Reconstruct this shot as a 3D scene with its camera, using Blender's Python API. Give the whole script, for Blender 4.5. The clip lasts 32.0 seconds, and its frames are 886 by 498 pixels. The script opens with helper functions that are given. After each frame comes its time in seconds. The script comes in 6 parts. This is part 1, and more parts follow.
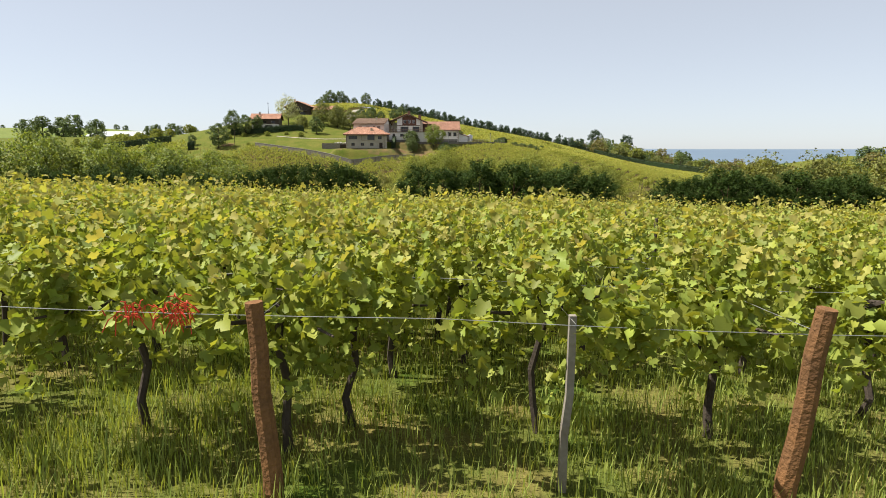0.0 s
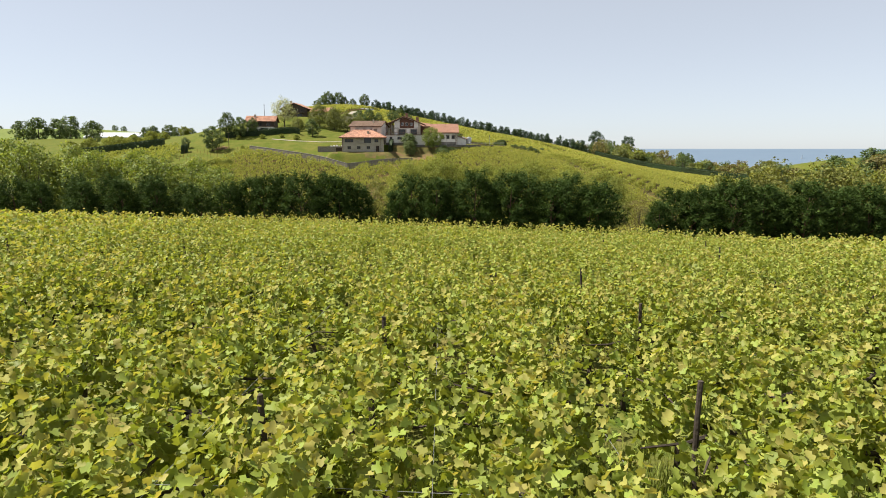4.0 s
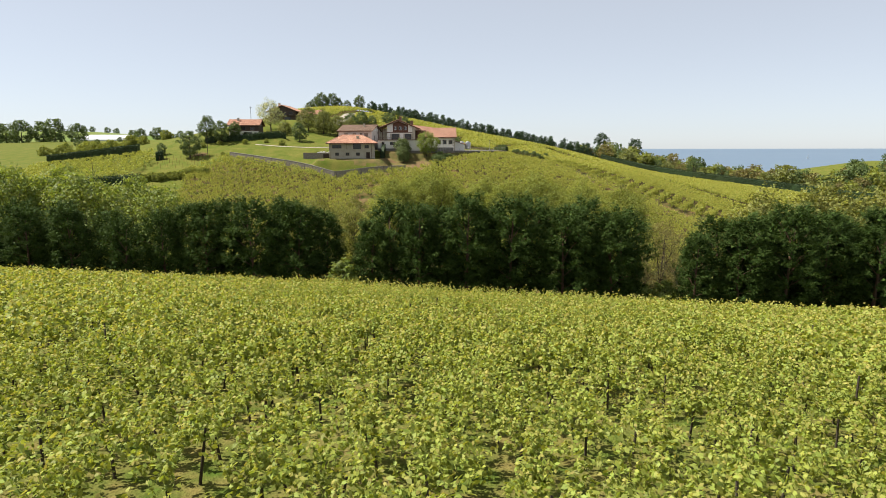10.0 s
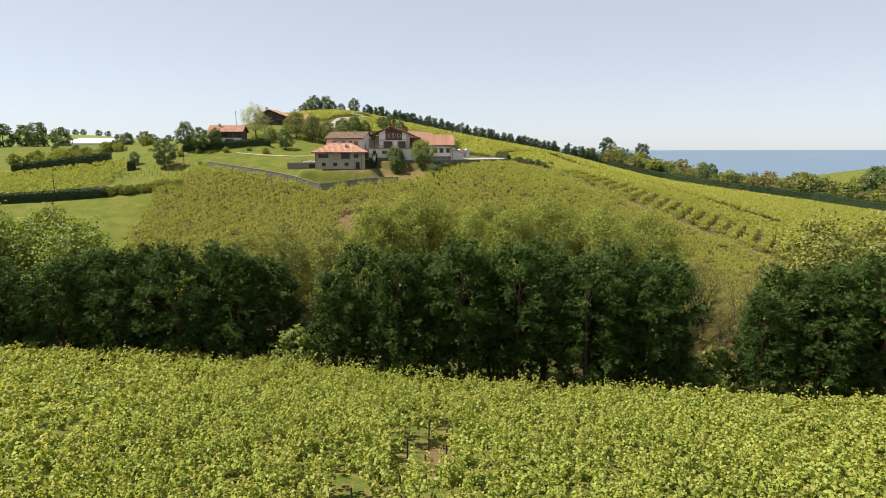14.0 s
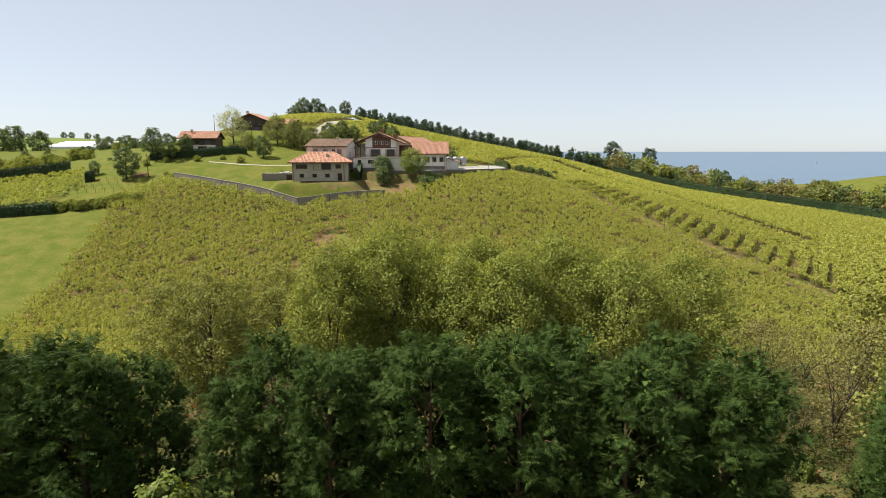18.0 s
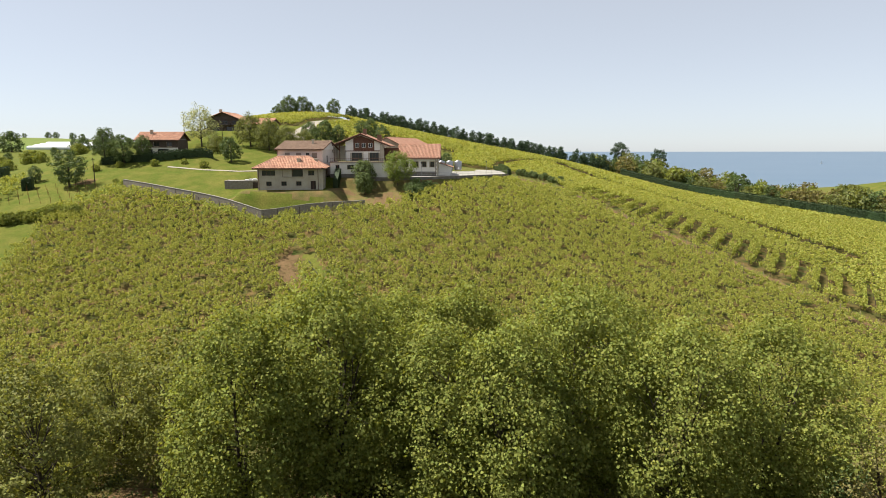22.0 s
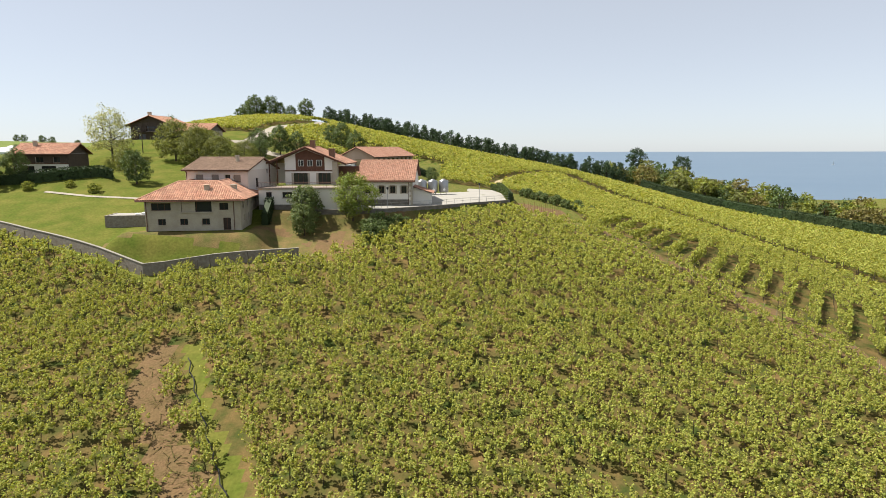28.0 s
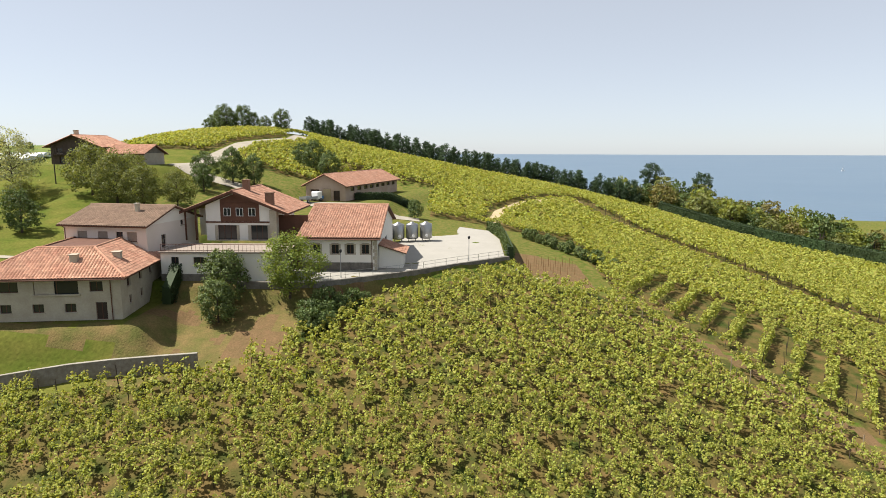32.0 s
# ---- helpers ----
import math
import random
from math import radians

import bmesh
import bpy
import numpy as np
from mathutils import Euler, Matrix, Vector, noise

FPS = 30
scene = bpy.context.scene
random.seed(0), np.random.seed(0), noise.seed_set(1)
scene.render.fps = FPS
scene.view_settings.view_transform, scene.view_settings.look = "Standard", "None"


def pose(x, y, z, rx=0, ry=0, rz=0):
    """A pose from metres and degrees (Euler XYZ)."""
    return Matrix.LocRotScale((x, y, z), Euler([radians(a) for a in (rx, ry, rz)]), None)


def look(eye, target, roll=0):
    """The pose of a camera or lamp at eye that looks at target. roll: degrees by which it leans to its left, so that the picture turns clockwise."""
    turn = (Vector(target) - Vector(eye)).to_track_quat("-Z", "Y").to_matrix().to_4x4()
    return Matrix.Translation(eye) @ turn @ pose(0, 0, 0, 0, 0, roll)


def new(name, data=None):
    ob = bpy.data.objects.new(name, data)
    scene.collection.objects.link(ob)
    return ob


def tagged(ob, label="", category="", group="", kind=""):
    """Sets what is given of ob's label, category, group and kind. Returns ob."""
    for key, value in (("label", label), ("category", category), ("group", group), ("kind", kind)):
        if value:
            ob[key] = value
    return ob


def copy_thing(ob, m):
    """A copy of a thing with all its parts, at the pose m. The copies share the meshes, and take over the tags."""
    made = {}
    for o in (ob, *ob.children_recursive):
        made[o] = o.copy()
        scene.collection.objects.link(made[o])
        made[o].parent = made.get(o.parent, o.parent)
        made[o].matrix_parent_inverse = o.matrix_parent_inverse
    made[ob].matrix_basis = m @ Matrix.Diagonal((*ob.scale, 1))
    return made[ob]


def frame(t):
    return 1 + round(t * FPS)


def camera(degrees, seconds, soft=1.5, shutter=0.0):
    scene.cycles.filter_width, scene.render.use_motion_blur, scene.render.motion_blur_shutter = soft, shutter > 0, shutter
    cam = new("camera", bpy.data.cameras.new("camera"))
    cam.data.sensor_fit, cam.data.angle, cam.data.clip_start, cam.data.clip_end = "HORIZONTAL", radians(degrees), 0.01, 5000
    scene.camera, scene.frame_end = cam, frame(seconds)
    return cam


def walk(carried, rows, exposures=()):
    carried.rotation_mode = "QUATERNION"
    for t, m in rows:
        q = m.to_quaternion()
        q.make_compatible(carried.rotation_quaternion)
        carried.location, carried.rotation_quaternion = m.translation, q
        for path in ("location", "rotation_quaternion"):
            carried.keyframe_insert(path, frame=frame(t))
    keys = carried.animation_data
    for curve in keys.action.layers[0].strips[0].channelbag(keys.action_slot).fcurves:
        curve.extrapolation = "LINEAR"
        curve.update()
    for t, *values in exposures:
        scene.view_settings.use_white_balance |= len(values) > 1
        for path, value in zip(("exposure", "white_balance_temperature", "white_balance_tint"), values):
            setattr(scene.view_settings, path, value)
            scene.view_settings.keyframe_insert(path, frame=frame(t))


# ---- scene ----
cam = camera(72.5, 32.0, soft=0.9)
ROWS = [
    (0.0, 0.01, 0.00, 3.21, -0.13, -9.57, 0.03),
    (0.5, 0.06, 0.33, 3.44, -0.14, -9.57, 0.01),
    (1.0, 0.12, 0.70, 3.69, -0.14, -9.57, -0.00),
    (1.5, 0.23, 1.18, 4.05, -0.13, -9.57, -0.01),
    (2.0, 0.36, 1.75, 4.33, -0.11, -9.57, -0.02),
    (2.5, 0.49, 2.38, 4.41, -0.10, -9.58, -0.02),
    (3.5, 0.81, 3.79, 4.42, -0.06, -9.59, -0.01),
    (4.5, 1.41, 5.51, 4.51, -0.02, -9.60, -0.01),
    (5.0, 1.74, 6.51, 4.58, -0.01, -9.60, -0.02),
    (6.0, 2.42, 8.85, 4.77, 0.03, -9.61, -0.02),
    (7.0, 2.85, 11.65, 5.07, 0.07, -9.61, -0.03),
    (8.0, 2.99, 14.89, 5.49, 0.11, -9.62, -0.05),
    (9.0, 3.02, 18.53, 5.96, 0.14, -9.60, -0.07),
    (10.0, 3.10, 22.43, 6.49, 0.17, -9.59, -0.09),
    (11.0, 3.26, 26.54, 7.05, 0.20, -9.57, -0.10),
    (12.0, 3.47, 30.80, 7.61, 0.21, -9.55, -0.10),
    (13.0, 3.85, 35.27, 8.26, 0.23, -9.53, -0.09),
    (14.0, 4.40, 39.93, 9.02, 0.25, -9.50, -0.07),
    (15.0, 4.99, 44.58, 9.90, 0.28, -9.48, -0.07),
    (16.0, 5.57, 49.46, 10.55, 0.30, -9.45, -0.06),
    (17.0, 6.13, 54.55, 11.00, 0.32, -9.41, -0.06),
    (18.0, 6.71, 59.70, 11.24, 0.34, -9.39, -0.06),
    (19.0, 7.33, 64.98, 11.29, 0.35, -9.39, -0.05),
    (20.0, 7.95, 70.43, 11.48, 0.37, -9.40, -0.05),
    (21.0, 8.52, 76.27, 11.76, 0.38, -9.41, -0.05),
    (22.0, 9.06, 82.58, 12.14, 0.38, -9.41, -0.06),
    (23.0, 9.67, 89.44, 12.54, 0.40, -9.42, -0.07),
    (24.0, 10.39, 96.62, 13.08, 0.43, -9.43, -0.07),
    (25.0, 11.23, 104.05, 13.72, 0.46, -9.43, -0.06),
    (26.0, 12.05, 111.69, 14.28, 0.51, -9.44, -0.06),
    (27.0, 12.89, 119.49, 14.93, 0.55, -9.44, -0.07),
    (28.0, 13.72, 127.43, 15.76, 0.59, -9.44, -0.09),
    (29.0, 14.42, 135.43, 16.85, 0.64, -9.43, -0.08),
    (30.0, 15.20, 143.42, 18.15, 0.69, -9.42, -0.03),
    (31.0, 16.11, 151.32, 19.69, 0.74, -9.40, 0.06),
    (32.0, 17.13, 158.75, 21.86, 0.80, -9.35, 0.19),
]
walk(cam, [(t, pose(x, y, z, 90 + pitch, 0, yaw) @ pose(0, 0, 0, 0, 0, roll)) for t, x, y, z, yaw, pitch, roll in ROWS])

# ---- light ----
SUN_AZ, SUN_EL = -86.0, 57.0  # degrees from straight ahead (minus: to the left), and above the horizon
world = bpy.data.worlds.new("world")
scene.world = world
world.use_nodes = True
wn = world.node_tree.nodes
sky = wn.new("ShaderNodeTexSky")
sky.sky_type = "NISHITA"
sky.sun_disc = False
sky.sun_elevation = radians(SUN_EL)
sky.sun_rotation = radians(SUN_AZ)
sky.altitude = 50
sky.air_density, sky.dust_density, sky.ozone_density = 0.7, 0.35, 2.0
wn["Background"].inputs["Strength"].default_value = 0.074
pale = wn.new("ShaderNodeHueSaturation")
pale.inputs["Saturation"].default_value = 0.62
world.node_tree.links.new(sky.outputs[0], pale.inputs["Color"])
haze = wn.new("ShaderNodeMix")
haze.data_type = "RGBA"
haze.inputs[0].default_value = 0.5
haze.inputs[7].default_value = (5.3, 5.6, 6.0, 1)
world.node_tree.links.new(pale.outputs[0], haze.inputs[6])
world.node_tree.links.new(haze.outputs[2], wn["Background"].inputs[0])
sun = new("sun", bpy.data.lights.new("sun", "SUN"))
sun.data.energy, sun.data.angle, sun.data.color = 5.0, radians(0.6), (1.0, 0.94, 0.84)
to_sun = Vector((math.sin(radians(SUN_AZ)) * math.cos(radians(SUN_EL)), math.cos(radians(SUN_AZ)) * math.cos(radians(SUN_EL)), math.sin(radians(SUN_EL))))
sun.matrix_world = look(to_sun * 300, (0, 0, 0))
scene.view_settings.exposure = 0.95


# ---- materials ----
def mat(name, base, rough=0.8, var=0.25, scale=3.0, fine=40.0, bump=0.2, translucent=0.0, island=0.0, obrand=0.0, metal=0.0, second=None, spec=0.3, glow=None, dist=0.02):
    """A surface with blotches at one scale and grain at another; second: a colour that the blotches mix in."""
    m = bpy.data.materials.new(name)
    m.use_nodes = True
    nt = m.node_tree
    n, l = nt.nodes, nt.links
    b = n["Principled BSDF"]
    b.inputs["Roughness"].default_value = rough
    b.inputs["Metallic"].default_value = metal
    b.inputs["Specular IOR Level"].default_value = spec
    co = n.new("ShaderNodeTexCoord")
    n1, n2 = n.new("ShaderNodeTexNoise"), n.new("ShaderNodeTexNoise")
    n1.inputs["Scale"].default_value, n2.inputs["Scale"].default_value = 1 / scale, fine
    n1.inputs["Detail"].default_value, n2.inputs["Detail"].default_value = 5, 3
    l.new(co.outputs["Object"], n1.inputs["Vector"])
    l.new(co.outputs["Object"], n2.inputs["Vector"])
    ramp = n.new("ShaderNodeMapRange")
    ramp.inputs[1].default_value, ramp.inputs[2].default_value = 0.32, 0.68
    l.new(n1.outputs[0], ramp.inputs[0])
    mix = n.new("ShaderNodeMix")
    mix.data_type = "RGBA"
    mix.inputs[6].default_value = (*base, 1)
    mix.inputs[7].default_value = (*(second or [c * (1 - var) for c in base]), 1)
    l.new(ramp.outputs[0], mix.inputs[0])
    hsv = n.new("ShaderNodeHueSaturation")
    l.new(mix.outputs[2], hsv.inputs["Color"])
    val = n.new("ShaderNodeMath")
    val.operation = "MULTIPLY_ADD"
    val.inputs[1].default_value, val.inputs[2].default_value = 2 * var, 1 - var
    l.new(n2.outputs[0], val.inputs[0])
    last = val
    hue = None
    for amount, node, out in ((island, "ShaderNodeNewGeometry", "Random Per Island"), (obrand, "ShaderNodeObjectInfo", "Random")):
        if amount:
            src = n.new(node)
            a = n.new("ShaderNodeMath")
            a.operation = "MULTIPLY_ADD"
            a.inputs[1].default_value, a.inputs[2].default_value = 2 * amount, 1 - amount
            l.new(src.outputs[out], a.inputs[0])
            p = n.new("ShaderNodeMath")
            p.operation = "MULTIPLY"
            l.new(last.outputs[0], p.inputs[0])
            l.new(a.outputs[0], p.inputs[1])
            last = p
            if translucent and hue is None:
                hue = n.new("ShaderNodeMath")
                hue.operation = "MULTIPLY_ADD"
                hue.inputs[1].default_value, hue.inputs[2].default_value = -0.036, 0.519
                w = n.new("ShaderNodeTexWhiteNoise")
                w.noise_dimensions = "1D"
                l.new(src.outputs[out], w.inputs["W"])
                l.new(w.outputs["Value"], hue.inputs[0])
                l.new(hue.outputs[0], hsv.inputs["Hue"])
    l.new(last.outputs[0], hsv.inputs["Value"])
    l.new(hsv.outputs[0], b.inputs["Base Color"])
    if bump:
        bp = n.new("ShaderNodeBump")
        bp.inputs["Strength"].default_value, bp.inputs["Distance"].default_value = bump, dist
        l.new(n2.outputs[0], bp.inputs["Height"])
        l.new(bp.outputs[0], b.inputs["Normal"])
    if translucent:
        t = n.new("ShaderNodeBsdfTranslucent")
        warm = n.new("ShaderNodeMix")
        warm.data_type, warm.blend_type = "RGBA", "MULTIPLY"
        warm.inputs[0].default_value = 1.0
        warm.inputs[7].default_value = (1.25, 1.15, 0.5, 1)
        l.new(hsv.outputs[0], warm.inputs[6])
        l.new(warm.outputs[2], t.inputs["Color"])
        ms = n.new("ShaderNodeMixShader")
        ms.inputs[0].default_value = translucent
        l.new(b.outputs[0], ms.inputs[1])
        l.new(t.outputs[0], ms.inputs[2])
        l.new(ms.outputs[0], n["Material Output"].inputs["Surface"])
    return m


GRASS = mat("grass_ground", (0.06, 0.094, 0.014), 0.95, 0.45, 0.9, 9.0, 0.8, second=(0.15, 0.125, 0.04), dist=0.1, spec=0.05)
# soil colour darkened to carry the shade between the vines
FIELD = mat("shade_dark_vineyard_soil", (0.04, 0.056, 0.013), 0.95, 0.35, 2.2, 5.0, 0.6, second=(0.14, 0.094, 0.038), dist=0.1, spec=0.05)
MEADOW = mat("meadow", (0.07, 0.094, 0.014), 0.95, 0.4, 3.5, 2.6, 0.6, second=(0.12, 0.118, 0.026), dist=0.1, spec=0.05)
SCRUB = mat("scrub_floor", (0.105, 0.08, 0.03), 0.95, 0.35, 4.0, 3.0, 0.6, second=(0.06, 0.075, 0.02), dist=0.15, spec=0.05)
LAND = mat("far_land", (0.10, 0.15, 0.04), 0.9, 0.3, 60.0, 0.4, 0.3, second=(0.15, 0.17, 0.05), dist=0.5, spec=0.05)
SOIL = mat("bare_soil", (0.15, 0.095, 0.05), 0.95, 0.35, 1.2, 4.0, 0.8, second=(0.12, 0.085, 0.04), dist=0.15, spec=0.05)
SOILPALE = mat("pale_dirt", (0.42, 0.33, 0.2), 0.95, 0.2, 2.0, 5.0, 0.4, dist=0.05)
DRYGRASS = mat("dry_grass", (0.155, 0.112, 0.048), 0.95, 0.4, 1.8, 5.0, 0.8, second=(0.09, 0.092, 0.028), dist=0.1, spec=0.05)
SEA = mat("sea_water", (0.05, 0.10, 0.16), 0.3, 0.15, 160.0, 0.10, 0.25, second=(0.07, 0.12, 0.175), dist=0.6, spec=0.4)
VINE = mat("vine_leaf", (0.268, 0.312, 0.056), 0.55, 0.12, 1.2, 9.0, 0.0, translucent=0.38, island=0.30, spec=0.25)
VINE_TIP = mat("young_vine_leaf", (0.37, 0.355, 0.095), 0.55, 0.12, 1.2, 9.0, 0.0, translucent=0.42, island=0.22, spec=0.12)
VINE_FAR = mat("vine_leaf_hill", (0.305, 0.33, 0.072), 0.65, 0.12, 6.0, 4.0, 0.0, translucent=0.36, island=0.30, spec=0.12)
CYPRESS = mat("cypress_leaf", (0.045, 0.076, 0.016), 0.75, 0.15, 2.0, 5.0, 0.0, translucent=0.15, island=0.35, spec=0.1)
BIRCH = mat("light_leaf", (0.218, 0.246, 0.062), 0.75, 0.12, 2.0, 6.0, 0.0, translucent=0.4, island=0.35, spec=0.06)
THINLEAF = mat("sparse_leaf", (0.19, 0.20, 0.055), 0.6, 0.12, 2.0, 6.0, 0.0, translucent=0.35, island=0.35, spec=0.12)
BUDS = mat("budding_leaf", (0.185, 0.165, 0.055), 0.7, 0.15, 2.0, 6.0, 0.0, translucent=0.3, island=0.35)
APPLE = mat("orchard_leaf", (0.12, 0.16, 0.05), 0.6, 0.12, 2.0, 6.0, 0.0, translucent=0.25, island=0.35)
LIME = mat("lime_leaf", (0.185, 0.235, 0.052), 0.6, 0.12, 2.0, 6.0, 0.0, translucent=0.42, island=0.35)
BLOSSOM = mat("blossom", (0.36, 0.38, 0.20), 0.7, 0.12, 2.0, 6.0, 0.0, translucent=0.35, island=0.3)
OAK = mat("dark_leaf", (0.098, 0.14, 0.042), 0.6, 0.15, 2.0, 6.0, 0.0, translucent=0.25, island=0.35)
OLIVE = mat("walnut_leaf", (0.165, 0.185, 0.055), 0.6, 0.15, 2.0, 6.0, 0.0, translucent=0.4, island=0.35)
PINE = mat("pine_needles", (0.06, 0.098, 0.045), 0.7, 0.15, 2.0, 6.0, 0.0, translucent=0.1, island=0.35)
HEDGE = mat("hedge_leaf", (0.035, 0.060, 0.020), 0.7, 0.15, 1.0, 6.0, 0.0, translucent=0.12, island=0.35)
GRASSBLADE = mat("grass_blade", (0.30, 0.355, 0.08), 0.6, 0.15, 1.0, 6.0, 0.0, translucent=0.35, island=0.3)
ROADWAY = mat("worn_road", (0.30, 0.27, 0.22), 0.95, 0.15, 3.0, 3.0, 0.2)
# pinkish tile, its colour darkened for the shade on the terrace floor
TERRAFLOOR = mat("shade_toned_tile", (0.26, 0.215, 0.18), 0.9, 0.12, 1.5, 6.0, 0.2)
UNDER = mat("undergrowth_leaf", (0.085, 0.11, 0.03), 0.7, 0.15, 2.0, 6.0, 0.0, translucent=0.3, island=0.4)
BRACKEN = mat("dry_bracken", (0.22, 0.13, 0.06), 0.8, 0.15, 2.0, 6.0, 0.0, translucent=0.2, island=0.4)
REDBARK = mat("reddish_bark", (0.13, 0.075, 0.05), 0.9, 0.35, 0.4, 25.0, 0.6)
BARK = mat("bark", (0.065, 0.05, 0.038), 0.9, 0.35, 0.4, 25.0, 0.6)
POSTWOOD = mat("reddish_post_wood", (0.21, 0.105, 0.045), 0.9, 0.35, 0.25, 30.0, 0.9, second=(0.13, 0.07, 0.035), spec=0.1)
CONCRETE = mat("concrete", (0.27, 0.25, 0.215), 0.9, 0.18, 1.2, 14.0, 0.3)
WEATHERED = mat("weathered_concrete", (0.17, 0.145, 0.115), 0.9, 0.25, 0.4, 20.0, 0.5, second=(0.24, 0.22, 0.19))
WIREM = mat("galvanised_wire", (0.5, 0.5, 0.48), 0.45, 0.1, 1.0, 10.0, 0.0, metal=0.8)
STUCCO = mat("white_render", (0.70, 0.67, 0.62), 0.9, 0.07, 2.5, 12.0, 0.15)
PINKISH = mat("pale_pink_render", (0.62, 0.55, 0.50), 0.9, 0.07, 2.5, 12.0, 0.15)
STONE = mat("beige_stone_wall", (0.40, 0.36, 0.29), 0.9, 0.16, 1.4, 5.0, 0.5, second=(0.33, 0.29, 0.23))
DARKSTONE = mat("dark_stone_wall", (0.17, 0.155, 0.135), 0.9, 0.35, 0.8, 4.0, 0.7, dist=0.08)
TILE = mat("clay_roof_tile", (0.37, 0.19, 0.13), 0.9, 0.25, 1.2, 5.0, 0.3, second=(0.44, 0.26, 0.18), island=0.22, spec=0.15)
GREYWOOD = mat("grey_brown_timber", (0.085, 0.062, 0.05), 0.8, 0.25, 0.7, 12.0, 0.3)
TILEOLD = mat("weathered_clay_tile", (0.30, 0.155, 0.105), 0.9, 0.25, 1.2, 5.0, 0.3, second=(0.36, 0.21, 0.15), island=0.22, spec=0.15)
FARMWALL = mat("tan_farm_wall", (0.40, 0.31, 0.25), 0.9, 0.12, 2.5, 12.0, 0.2, second=(0.33, 0.24, 0.19))
CLIPPED = mat("clipped_hedge_leaf", (0.075, 0.105, 0.03), 0.7, 0.15, 1.0, 6.0, 0.0, translucent=0.2, island=0.35)
TILEBROWN = mat("weathered_brown_roof", (0.24, 0.165, 0.12), 0.9, 0.15, 1.5, 5.0, 0.3, island=0.15, spec=0.15)
BROWNWOOD = mat("brown_timber", (0.12, 0.055, 0.035), 0.75, 0.25, 0.7, 12.0, 0.3)
DARKWOOD = mat("dark_door_wood", (0.045, 0.03, 0.022), 0.7, 0.25, 0.7, 12.0, 0.3)
TANWOOD = mat("tan_door_wood", (0.30, 0.24, 0.165), 0.75, 0.15, 0.7, 12.0, 0.2)
BRICK = mat("brown_brick", (0.20, 0.12, 0.085), 0.9, 0.2, 0.5, 9.0, 0.4)
DARK = mat("dark_window_glass", (0.025, 0.028, 0.03), 0.12, 0.1, 1.0, 3.0, 0.0, spec=0.5)
PAVING = mat("pale_concrete_paving", (0.29, 0.275, 0.245), 0.9, 0.08, 3.0, 4.0, 0.15)
STEEL = mat("stainless_steel", (0.35, 0.35, 0.35), 0.32, 0.06, 1.5, 4.0, 0.05, metal=0.85)
WHITEPAINT = mat("white_paint", (0.75, 0.75, 0.74), 0.5, 0.05, 1.0, 10.0, 0.0)
GREYMETAL = mat("grey_metal", (0.30, 0.31, 0.32), 0.5, 0.1, 1.0, 10.0, 0.0, metal=0.5)
BLUEPAINT = mat("blue_paint", (0.10, 0.22, 0.42), 0.4, 0.05, 1.0, 10.0, 0.0)
BLACK = mat("black_plastic", (0.02, 0.02, 0.022), 0.5, 0.1, 1.0, 10.0, 0.0)
REDTAG = mat("red_plastic_tie", (0.55, 0.06, 0.03), 0.5, 0.1, 1.0, 10.0, 0.0)
PLASTIC = mat("greenhouse_film", (0.5, 0.52, 0.53), 0.35, 0.06, 3.0, 2.0, 0.0)


# ---- plan ----
def spline(stations, at):
    """Weights of a smooth curve through values at the stations, at the places given."""
    k, t = np.asarray(stations, float), np.clip(np.asarray(at, float), stations[0], stations[-1])
    out, j = np.zeros((t.size, k.size)), np.clip(np.searchsorted(k, t, side="right") - 1, 0, len(k) - 2)
    h = k[j + 1] - k[j]
    s, i = (t - k[j]) / h, np.arange(t.size)
    out[i, j] += 2 * s**3 - 3 * s**2 + 1
    out[i, j + 1] += 3 * s**2 - 2 * s**3
    for m, c in ((j, (s**3 - 2 * s**2 + s) * h), (j + 1, (s**3 - s**2) * h)):
        a, b = np.maximum(m - 1, 0), np.minimum(m + 1, len(k) - 1)
        np.add.at(out, (i, b), c / (k[b] - k[a]))
        np.add.at(out, (i, a), -c / (k[b] - k[a]))
    return out


def ease(v, a, b):
    s = np.clip((np.asarray(v, float) - a) / (b - a), 0, 1)
    return s * s * (3 - 2 * s)


# the near field: its fall away from the first place, and its lean to the right
FALL_Y, FALL_Z = (-40, 0, 5, 11, 22, 33, 50, 68, 84, 95, 112), (1.5, 0.5, 0.40, 0.0, -0.8, -1.65, -3.6, -6.7, -10.0, -12.0, -14.5)
